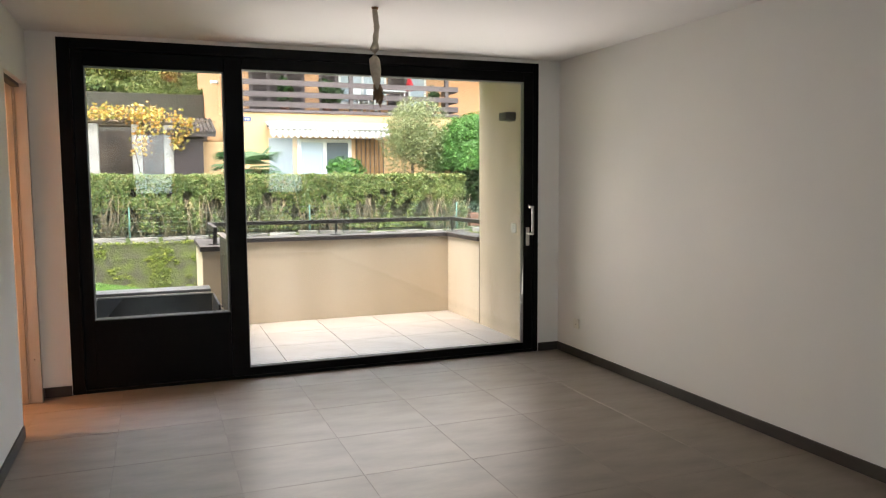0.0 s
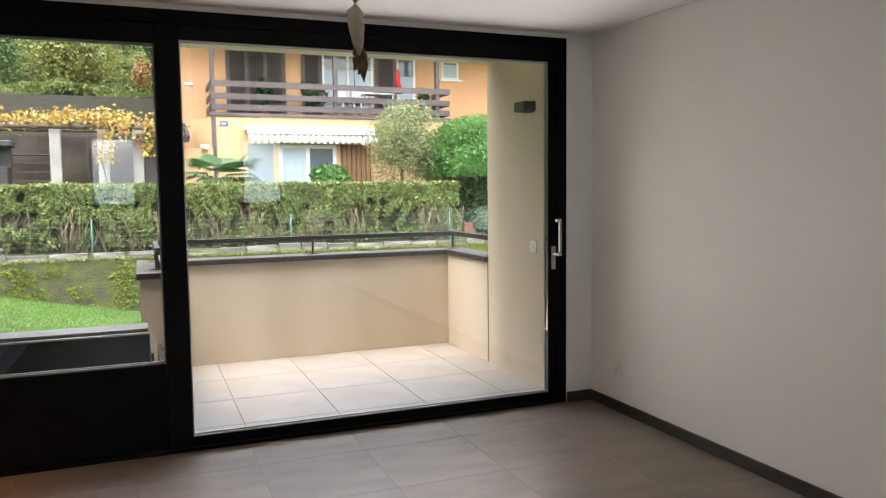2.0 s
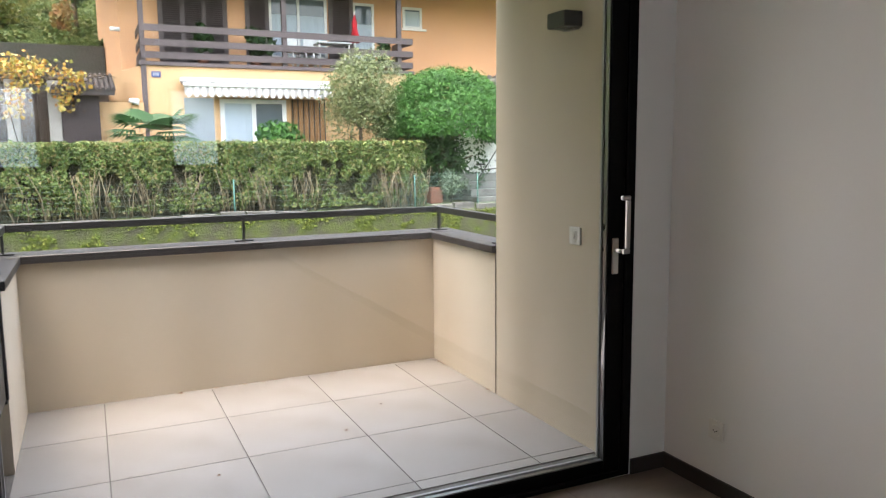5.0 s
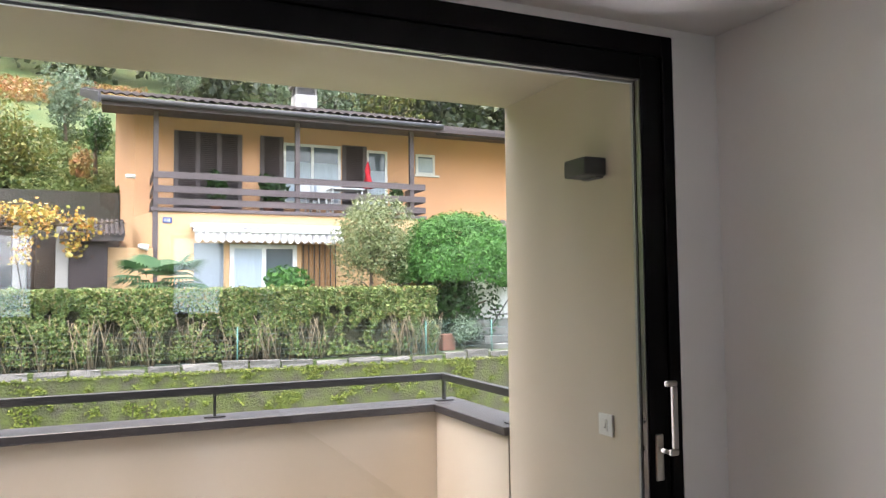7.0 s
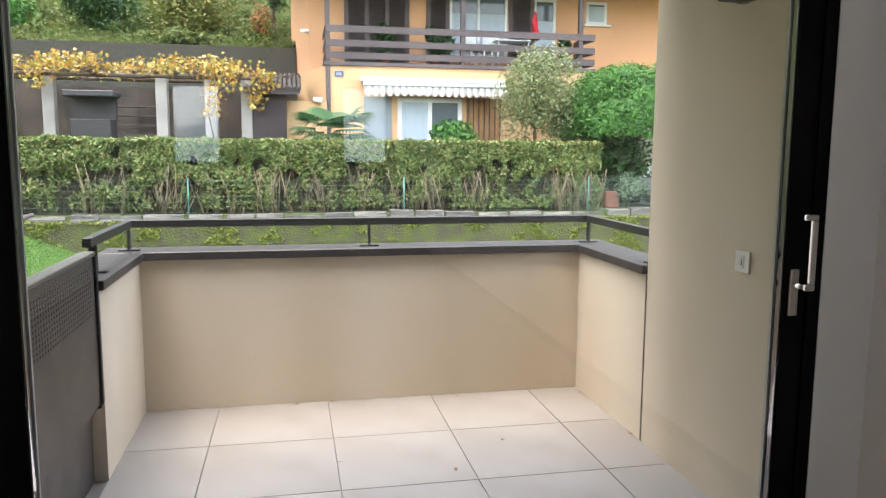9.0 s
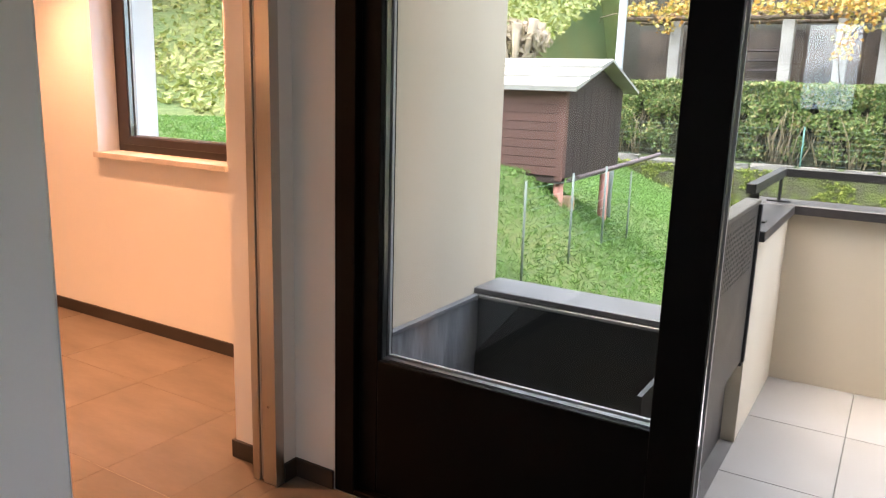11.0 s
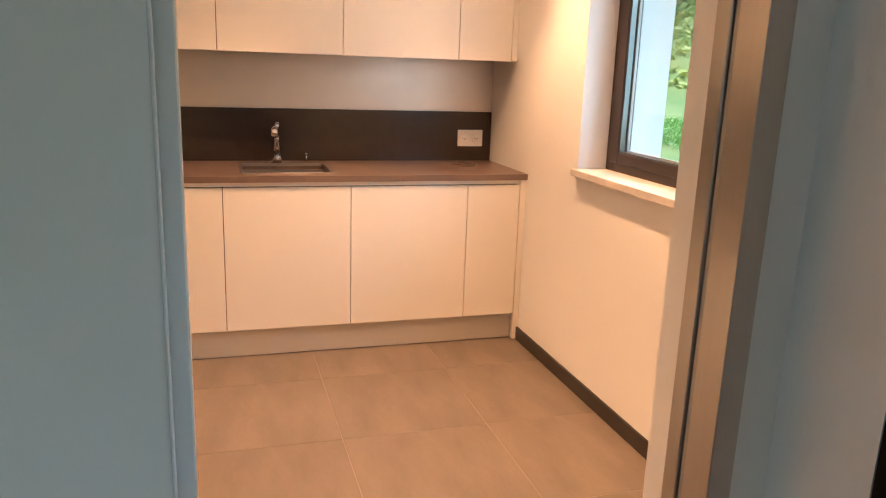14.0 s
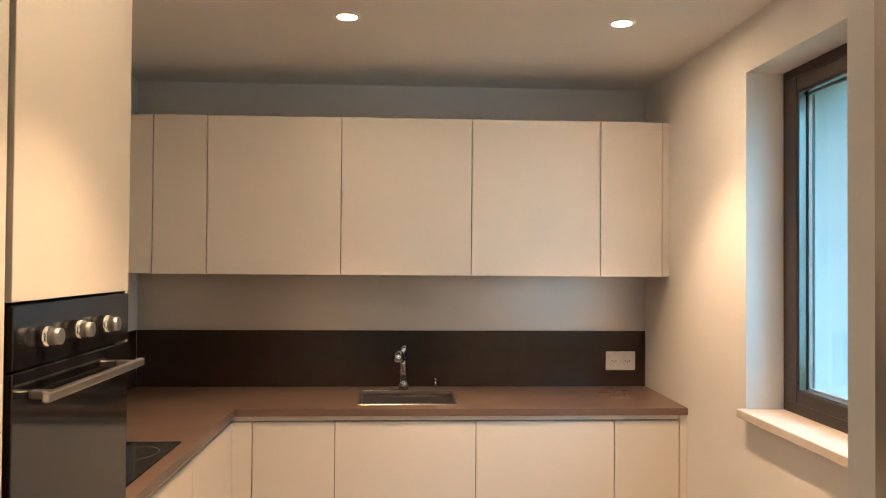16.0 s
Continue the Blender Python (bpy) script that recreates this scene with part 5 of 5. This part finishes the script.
# fan palm
t = thing("fan_palm", (1.95, 20.6, 0.25), "fan palm with spread green fronds", "palm")
part("trunk", tube([(1.95, 20.6, 0.2), (1.97, 20.62, 1.1), (1.95, 20.6, 1.85)], [0.12, 0.11, 0.10], 10), BARK, t)
random.seed(8)
for k in range(17):
    a = 2 * math.pi * k / 17 + random.uniform(-0.2, 0.2)
    el = random.uniform(-0.25, 0.85)
    L = random.uniform(0.35, 0.55)
    c0 = Vector((1.95, 20.6, 1.85))
    d = Vector((math.cos(a) * math.cos(el), math.sin(a) * math.cos(el), math.sin(el)))
    hub = c0 + d * L
    side = d.cross(Vector((0, 0, 1))).normalized()
    up = side.cross(d)
    fv, ff = [], []
    for i in range(-9, 10):
        th = i * 0.15
        tip = hub + (d * math.cos(th) + side * math.sin(th)) * 0.62 + Vector((0, 0, -0.10 - 0.05 * abs(i) / 9))
        mid = hub + (d * math.cos(th) + side * math.sin(th)) * 0.36 + up * 0.02
        wv = (side * math.cos(th) - d * math.sin(th)) * 0.032
        b = len(fv)
        fv += [tuple(hub), tuple(mid + wv), tuple(tip), tuple(mid - wv)]
        ff.append((b, b + 1, b + 2, b + 3))
    rawmesh("frond", fv, ff, PALM_L, t)

# ---------------------------------------------------------------- pergola with the yellowing vine, and the annex
PALEPOST = surface("pale_stone_post", (0.36, 0.335, 0.30), 0.9, vary=0.15, scale=3, fine=60, bump=0.3, dist=0.004)
pg = thing("pergola", (-2, 22, 0.25), "garden pergola on pale stone posts", "pergola")
for px in (-4.05, -1.75, -0.72, 0.06):
    part("post", boxes((px - 0.12, px + 0.12, 21.85, 22.09, 0.2, 3.02), bevel=0.01), PALEPOST, pg, "pale stone post")
for by in (21.9, 22.9):
    part("beam", rod((-5.2, by, 3.08), (0.6, by, 3.06), 0.05, n=8), BARK, pg)
for i in range(13):
    part("rafter", rod((-5.0 + 0.45 * i, 21.6, 3.14), (-5.0 + 0.45 * i, 24.4, 3.16), 0.028, n=6), BARK, pg)
vn = thing("grape_vine", (-2.3, 22.2, 0.25), "grape vine with yellow autumn leaves on the pergola", "vine")
bm = bmesh.new()
random.seed(31)
for k in range(46):
    x0 = random.uniform(-5.0, 0.5)
    y0 = random.uniform(21.6, 22.6)
    pts = [(x0, y0, 3.16)]
    for i in range(5):
        pts.append((pts[-1][0] + random.uniform(-0.35, 0.35), pts[-1][1] + random.uniform(-0.15, 0.15), 3.12 + random.uniform(-0.12, 0.14)))
    tube(pts, 0.012, 5, bm)
tube([(-0.72, 21.8, 0.3), (-0.62, 21.75, 1.5), (-0.78, 21.78, 2.4), (-0.6, 21.8, 3.1)], [0.03, 0.025, 0.025, 0.02], 7, bm)
part("branches", bm, BARK, vn, kind="stuff")
n = 5600
lx = rng.uniform(-5.2, 0.45, n)
ly = rng.uniform(21.4, 23.2, n)
dens = np.array([noise.noise(Vector((x * 1.3, y * 1.0, 3))) for x, y in zip(lx, ly)])
lz = 3.27 + 0.16 * dens + rng.normal(0, 0.10, n)
k = rng.random(n) < 0.45 + 1.3 * dens
pp = np.stack([lx, ly, lz], 1)[k]
hang = []
for hx0, hn, hl in ((0.30, 150, 0.85), (-0.62, 190, 1.0), (-4.2, 90, 0.45), (-0.2, 60, 0.45), (0.55, 110, 0.5)):
    hang.append(np.stack([rng.normal(hx0, 0.13, hn), rng.normal(21.6, 0.12, hn), 3.2 - hl * rng.random(hn)], 1))
v, f = leaves(np.concatenate([pp] + hang), 0.080, None, 0.6, 1.15)
rawmesh("leaves", v, f, VINE_L, vn, "yellow and orange vine leaves", kind="stuff")
an = thing("annex", (0.6, 22.6, 0.25), "low annex with dark shutters and tiled roof", "outbuilding")
# wall colour lowered to carry the shade behind the pergola
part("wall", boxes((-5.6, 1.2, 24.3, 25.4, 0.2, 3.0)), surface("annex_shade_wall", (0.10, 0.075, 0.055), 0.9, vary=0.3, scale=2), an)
part("dark_shed", boxes((0.16, 0.93, 21.9, 23.2, 0.2, 2.72)), BROWNWOOD, an)
part("side_wall", boxes((0.935, 1.86, 22.3, 23.0, 0.2, 2.62)), YELLOW, an)
part("tiled_roof", prism([(21.62, 2.72), (23.6, 3.22), (23.6, 3.32), (21.62, 2.84)], "x", 0.02, 1.24), ROOFTILE, an)
for i in range(12):
    part("roof_tile", rod((0.07 + 0.105 * i, 21.60, 2.84), (0.07 + 0.105 * i, 23.5, 3.32), 0.045, n=6), ROOFTILE, an)
for i in range(9):
    part("log_shelf", boxes((-3.4, -1.9, 23.2, 23.5, 0.7 + 0.22 * i, 0.74 + 0.22 * i)), GREYWOOD, an)
gl = thing("barbecue", (-3.05, 21.3, 0.25), "garden barbecue with a grey hood over a dark hollow", "barbecue")
part("hood", boxes((-3.55, -2.55, 21.0, 21.7, 2.55, 2.68), bevel=0.02), GUTTER, gl)
# dark solids stand for the shaded hollow under the hood
part("body", boxes((-3.45, -2.65, 21.1, 21.7, 0.25, 2.1), bevel=0.02), IRON, gl)
part("support", boxes((-3.48, -2.62, 21.52, 21.68, 2.1, 2.55)), IRON, gl)
dr_ = thing("downpipe_lamp", (1.62, 22.28, 2.66), "small white outdoor lamp on the yellow wall", "lamp")
part("shade", rod((1.55, 22.25, 2.66), (1.75, 22.20, 2.62), 0.05, 0.08, 10), PAINTWHITE, dr_)

pa = thing("pampas_grass", (-6.3, 18.6, 0.9), "pale feathery pampas grass on the slope", "grass")
for a in range(9):
    ang = a * 0.7
    part("plume", tube([(-6.3, 18.6, ground_z(-6.3, 18.6)), (-6.3 + 0.25 * math.cos(ang), 18.6 + 0.2 * math.sin(ang), 1.9), (-6.3 + 0.55 * math.cos(ang), 18.6 + 0.3 * math.sin(ang), 2.55 + 0.25 * math.sin(a))], [0.015, 0.05, 0.10], 6), surface("pampas_plume", (0.36, 0.29, 0.20), 0.9, vary=0.2, scale=6) if a == 0 else bpy.data.materials["pampas_plume"], pa)
crown("feathers", 500, (-6.3, 18.6, 2.4), (0.75, 0.4, 0.5), 0.09, leafy("pampas_feather", [(0.30, 0.24, 0.16), (0.40, 0.33, 0.24)]), pa, 8, long=3.0)

# terrace wall, shrubs, vineyard and wood on the slope behind
structure("wall_terrace", boxes((-6.6, 1.2, 25.45, 25.62, 0.2, 4.22)), DARKSTONE, "dark stone terrace wall behind the garden")
for (x, y, z, r, mt, nm, lb, nn, sz) in (
        (-4.2, 27.3, 5.7, (1.25, 1.1, 1.9), IVY_L, "garden_shrub", "tall clipped dark green shrub", 2600, 0.11), (-7.0, 27.0, 5.2, (1.5, 1.1, 1.2), GREEN_L, "garden_shrub", "green shrub on the upper terrace", 1800, 0.11),
        (-1.6, 27.2, 5.6, (1.5, 1.1, 1.5), AUTUMN_L, "garden_shrub", "shrub turning yellow on the upper terrace", 2400, 0.11), (0.25, 26.4, 4.9, (0.35, 0.35, 0.8), VINEYARD_L, "garden_shrub", "small reddish shrub by the house", 300, 0.10),
        (-0.4, 32.5, 8.1, (1.0, 1.0, 1.6), SILVER_L, "olive_tree", "young silver-leaved olive tree", 1000, 0.12), (0.6, 27.6, 6.2, (0.45, 0.4, 0.8), IVY_L, "garden_shrub", "dark upright shrub beside the house", 500, 0.10),
        (8.6, 34.0, 10.6, (2.4, 1.8, 2.2), SILVER_L, "olive_tree", "pale green tree above the roof", 2200, 0.16), (3.2, 33.0, 9.9, (1.1, 1.0, 1.3), SILVER_L, "olive_tree", "pale green tree above the roof", 900, 0.13),
        (12.5, 36.0, 11.3, (2.6, 2.0, 2.4), AUTUMN_L, "garden_tree", "thin autumn tree above the roof", 1500, 0.16), (-9.5, 29, 6.4, (1.8, 1.4, 1.8), IVY_L, "garden_shrub", "dark green shrub on the slope", 1800, 0.13),
        (-14.5, 11.5, 3.2, (3.0, 2.6, 3.0), IVY_L, "garden_tree", "dense green tree at the lawn's edge", 3200, 0.16), (-15.5, 15.5, 4.2, (3.2, 2.8, 3.4), HEDGE_L, "garden_tree", "broad green tree at the lawn's edge", 3200, 0.16),
        (-12.5, 18.5, 4.6, (2.2, 2.0, 2.2), AUTUMN_L, "garden_tree", "tree turning yellow at the lawn's edge", 1800, 0.15)):
    t = thing(nm, (x, y, ground_z(x, y)), lb, "tree" if "tree" in nm else "shrub")
    limbs(t, (x, y, ground_z(x, y) - 0.05), (x, y, z + r[2] * 0.3), r[0] * 0.5, 0.07, 6)
    crown("crown", int(nn * 2.4), (x, y, z), r, sz * 0.66, mt, t, 16)
n = 12000
vx, vy = rng.uniform(-16, 2.6, n), rng.uniform(39.6, 43.0, n)
vz = np.array([ground_z(a, b) for a, b in zip(vx, vy)]) + rng.uniform(0.05, 0.55, n)
v, f = leaves(np.stack([vx, vy, vz], 1), 0.13, None, 0.6, 1.2)
tagged(rawmesh("vineyard", v, f, VINEYARD_L, None, "rows of orange and yellow vines on the slope", kind="stuff"), category="vineyard")
pts = []
for k in range(120):
    x, y = random.uniform(-45, 48), random.uniform(44.5, 64)
    z = ground_z(x, y)
    h = random.uniform(6, 10)
    p, e = blob_points(800, (x, y, z + h * 0.5), (2.6, 2.4, h * 0.62), 9)
    pts.append(p)
for k in range(40):
    x, y = random.uniform(4, 48), random.uniform(37, 46)
    z = ground_z(x, y)
    p, e = blob_points(750, (x, y, z + 2.2), (2.4, 2.0, 3.0), 8)
    pts.append(p)
v, f = leaves(np.concatenate(pts), 0.32, None, 0.6, 1.3)
tagged(rawmesh("wood", v, f, FOREST_L, None, "dark mixed wood on the hillside", kind="stuff"), category="wood")

# low growth on the upper terrace and over its wall
n = 46000
gx, gy = rng.uniform(-9, 1.3, n), 25.62 + 9.5 * rng.random(n) ** 1.5
gh = np.array([max(0.0, 0.5 * noise.noise(Vector((x * 0.55, y * 0.45, 3))) + 0.3 * noise.noise(Vector((x * 1.7, y * 1.5, 9)))) for x, y in zip(gx, gy)])
gz = np.array([ground_z(a, b) for a, b in zip(gx, gy)]) + 0.05 + gh * 1.5 * rng.random(n) ** 0.5
v, f = leaves(np.stack([gx, gy, gz], 1), 0.085, np.tile(np.array([0.0, -0.7, 0.6]), (n, 1)), 1.0, 1.8)
tagged(rawmesh("ground_cover", v, f, leafy("ground_cover_leaf", [(0.045, 0.085, 0.02), (0.08, 0.12, 0.025), (0.12, 0.15, 0.033), (0.17, 0.165, 0.045)], 0.75), None, "uneven green and yellowing growth on the upper terrace", kind="stuff"), category="shrubs")

# grass blades on the near lawn and slope
n = 150000
gx, gy = rng.uniform(-6.5, 3.0, n), rng.uniform(8.7, 18.7, n)
k = gx < 1.5
gx, gy = gx[k], gy[k]
gz = np.array([ground_z(a, b) for a, b in zip(gx, gy)]) + 0.03
v, f = leaves(np.stack([gx, gy, gz], 1), 0.010, np.tile(np.array([0.0, -0.8, 0.4]), (len(gx), 1)), 0.9, 7.0)
tagged(rawmesh("grass", v, f, GRASS_L, None, "fresh green grass on the lawn", kind="stuff"), category="grass")

n = 84000
gx, gy = rng.uniform(-34, -4.6, n), rng.uniform(13, 44, n)
gz = np.array([ground_z(a, b) for a, b in zip(gx, gy)]) + 0.05
v, f = leaves(np.stack([gx, gy, gz], 1), 0.085, np.tile(np.array([0.2, -0.6, 0.7]), (len(gx), 1)), 0.9, 2.4)
tagged(rawmesh("meadow", v, f, leafy("meadow_blade", [(0.13, 0.17, 0.03), (0.21, 0.23, 0.05), (0.23, 0.24, 0.06), (0.17, 0.20, 0.04), (0.14, 0.19, 0.03)]), None, "rough yellowish meadow grass on the hillside", kind="stuff"), category="grass")

# ---------------------------------------------------------------- garden shed on the slope, fence and pole
sh = thing("garden_shed", (-3.0, 11.8, 0.38), "small red-brown timber garden shed on piers", "shed")
SX, SXL, SYF, SYB = -2.07, -4.2, 11.05, 12.6
part("body", boxes((SXL, SX - 0.02, SYF + 0.02, SYB, 0.62, 1.50)), BROWNWOOD, sh)
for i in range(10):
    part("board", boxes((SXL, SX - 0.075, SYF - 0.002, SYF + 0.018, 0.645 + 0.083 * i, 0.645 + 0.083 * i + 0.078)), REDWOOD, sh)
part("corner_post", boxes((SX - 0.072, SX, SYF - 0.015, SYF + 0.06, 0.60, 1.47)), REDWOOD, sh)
part("floor_beam", boxes((SXL, SX, SYF - 0.01, SYF + 0.07, 0.575, 0.625)), BROWNWOOD, sh)
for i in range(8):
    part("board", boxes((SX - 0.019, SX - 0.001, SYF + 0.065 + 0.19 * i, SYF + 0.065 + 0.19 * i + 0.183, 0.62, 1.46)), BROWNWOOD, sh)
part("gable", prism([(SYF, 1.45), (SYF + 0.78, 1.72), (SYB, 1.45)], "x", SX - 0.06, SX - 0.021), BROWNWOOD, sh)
for i in range(3):
    a, b = i / 3, (i + 1) / 3
    part("roof_sheet", prism([(SYF - 0.14 + 0.93 * a, 1.43 + 0.30 * a), (SYF - 0.14 + 0.93 * b, 1.43 + 0.30 * b), (SYF - 0.14 + 0.93 * b, 1.455 + 0.30 * b), (SYF - 0.14 + 0.93 * a, 1.475 + 0.30 * a)], "x", SXL - 0.1, SX + 0.14), SHEDROOF, sh)
part("roof_sheet", prism([(SYF + 0.79, 1.73), (SYB + 0.15, 1.42), (SYB + 0.15, 1.45), (SYF + 0.79, 1.755)], "x", SXL - 0.1, SX + 0.14), SHEDROOF, sh)
for px, py in ((-2.13, 11.12), (-2.60, 11.12), (-3.6, 11.12), (-2.13, 12.4), (-3.6, 12.4)):
    part("pier", rod((px, py, ground_z(px, py) - 0.3), (px, py, 0.60), 0.052, 0.048, 12), SALMON, sh, "salmon coloured pier")
part("sleeper", boxes((SXL, SX + 0.05, SYF + 0.10, SYF + 0.24, 0.30, 0.44), bevel=0.01), surface("pale_timber", (0.40, 0.27, 0.15), 0.8, vary=0.15, scale=4, stretch=(0.2, 1, 1)), sh, "pale timber sleeper")
pk = thing("plank_stack", (-1.8, 11.9, 0.5), "weathered planks lying beside the shed", "planks")
for i in range(3):
    a = 0.05 * i
    part("plank", tube([(SX + 0.03 + a, 11.12, 0.60 + a * 0.4), (SX + 0.45 + a, 12.3, 0.78 + a * 0.4)], 0.022, 6), GREYWOOD, pk)
po = thing("street_pole", (-2.27, 13.0, -0.2), "slim pale grey metal pole", "pole")
part("pole", tube([(-2.27, 13.0, -0.3), (-2.27, 13.0, 0.7), (-2.265, 13.0, 4.5)], [0.05, 0.05, 0.04], 12), ZINC, po)
part("collar", rod((-2.27, 13.0, 0.66), (-2.27, 13.0, 0.85), 0.065, 0.05, 12), ZINC, po)
WIRE = surface("wire_mesh", (0.20, 0.30, 0.26), 0.6, vary=0.1)
fe = thing("wire_fence", (-1.6, 9.6, 0), "thin wire mesh fence on slim posts", "fence")
FP = ((-1.62, 9.3), (-1.62, 10.2), (-1.66, 11.1), (-1.80, 12.3))
for a, b in FP:
    part("post", rod((a, b, ground_z(a, b) - 0.1), (a, b, ground_z(a, b) + 0.75), 0.010, n=8), surface("fence_post", (0.17, 0.21, 0.19), 0.6) if "fence_post" not in bpy.data.materials else bpy.data.materials["fence_post"], fe)
bm = bmesh.new()
for (a, b), (c, d) in zip(FP, FP[1:]):
    for i in range(9):
        z = 0.08 * i + 0.05
        rod((a, b, ground_z(a, b) + z), (c, d, ground_z(c, d) + z), 0.0016, n=3, bm=bm, caps=False)
part("wire", bm, WIRE, fe, kind="stuff")
hf = thing("hedge_fence", (1.0, 19.0, 0.2), "green mesh fence in front of the hedge", "fence")
for x in (-4.8, -0.9, 3.2, 7.09, 8.65, 10.2):
    part("post", rod((x, 19.02, 0.15), (x, 19.02, 0.95), 0.015, n=8), GREENPOST, hf)
bm = bmesh.new()
for i in range(7):
    rod((-4.8, 19.02, 0.3 + 0.1 * i), (10.2, 19.02, 0.3 + 0.1 * i), 0.0016, n=3, bm=bm, caps=False)
for i in range(44):
    for lean in (-0.75, 0.75):
        x = 6.4 + 0.085 * i
        rod((x, 19.02, 0.25), (x + lean, 19.02, 1.0), 0.0018, n=3, bm=bm, caps=False)
part("wire", bm, WIRE, hf, kind="stuff")
# steps and low wall right of the hedge
st = thing("garden_steps", (9.3, 20.0, 0.2), "grey stone garden steps behind the hedge", "steps")
for i in range(4):
    part("step", boxes((8.95, 10.3, 19.6 + 0.32 * i, 21.2, 0.2 + 0.17 * i, 0.37 + 0.17 * i), bevel=0.01), CONCRETE, st)
lt = thing("lean_to", (11.6, 22.0, 0.2), "low whitewashed lean-to with an old clay tile roof", "outbuilding")
part("wall", boxes((9.55, 13.2, 21.75, 22.38, 0.2, 2.62)), PAINTWHITE, lt)
part("roof", prism([(21.45, 2.62), (22.39, 3.36), (22.39, 3.44), (21.45, 2.72)], "x", 10.75, 13.4), ROOFTILE, lt)
for i in range(13):
    part("roof_tile", rod((10.80 + 0.2 * i, 21.42, 2.72), (10.80 + 0.2 * i, 22.39, 3.47), 0.085, n=8), EDGING, lt, "lichen-grey curved tile")
part("verge", boxes((10.70, 10.748, 21.45, 22.39, 2.64, 3.40)), ZINC, lt, "pale metal verge strip")
ip = thing("iron_post", (9.29, 19.12, 0.2), "dark iron post with a slanting brace", "post")
part("upright", rod((9.29, 19.12, 0.16), (9.29, 19.12, 1.68), 0.022, n=8), IRON, ip)
part("brace", rod((9.29, 19.12, 1.60), (8.72, 19.14, 0.80), 0.014, n=8), IRON, ip)


def bicycle(at, rz):
    t = thing("bicycle", (0, 0, 0), "dark bicycle parked by the garden steps", "bicycle", "parked bicycles")
    for x in (-0.5, 0.5):
        ring = [(x + 0.32 * math.cos(a * math.pi / 12), 0, 0.33 + 0.32 * math.sin(a * math.pi / 12)) for a in range(25)]
        part("wheel", tube(ring, 0.018, 6), IRON, t)
    bm = tube([(-0.5, 0, 0.33), (-0.08, 0, 0.30), (0.36, 0, 0.80), (0.5, 0, 0.33)], 0.017, 6)
    tube([(-0.08, 0, 0.30), (-0.20, 0, 0.84)], 0.017, 6, bm)
    tube([(-0.16, 0, 0.72), (0.36, 0, 0.76)], 0.017, 6, bm)
    part("frame", bm, IRON, t)
    part("handlebar", tube([(0.30, -0.26, 0.95), (0.38, -0.10, 0.93), (0.36, 0, 0.88), (0.38, 0.10, 0.93), (0.30, 0.26, 0.95)], 0.014, 6), IRON, t)
    part("saddle", boxes((-0.33, -0.08, -0.06, 0.06, 0.84, 0.89), bevel=0.02), IRON, t)
    t.matrix_basis = pose(*at, 0, 0, rz)


bicycle((9.25, 21.42, 0.24), 12)
bicycle((10.25, 21.46, 0.24), -8)
fp = thing("flower_pot", (8.02, 19.7, 0.25), "square terracotta planter beside the hedge", "planter")
part("pot", boxes((7.80, 8.12, 19.75, 20.0, 0.25, 0.62), bevel=0.02), TERRACOTTA, fp)

# ---------------------------------------------------------------- floor tiles, last
tiled(floor, "floor_tile", TILE, -1.13, 2.94, -3.0, 6.37, 0.585, 5.40, 0.60, 0.0, 0.0016)
tiled(floor, "floor_tile", TILE, -1.38, -1.13, 5.53, 6.345, 0.585, 5.40, 0.60, 0.0, 0.0016)
tiled(floor_kitchen, "floor_tile", TILE, -4.43, -1.38, 4.55, 7.107, 0.66, 5.40, 0.60, 0.0, 0.0024)
tiled(terrace, "terrace_tile", STONE, 0.205, 2.690, 6.56, 8.402, 1.190, 7.836, 0.598, BZ, 0.005)
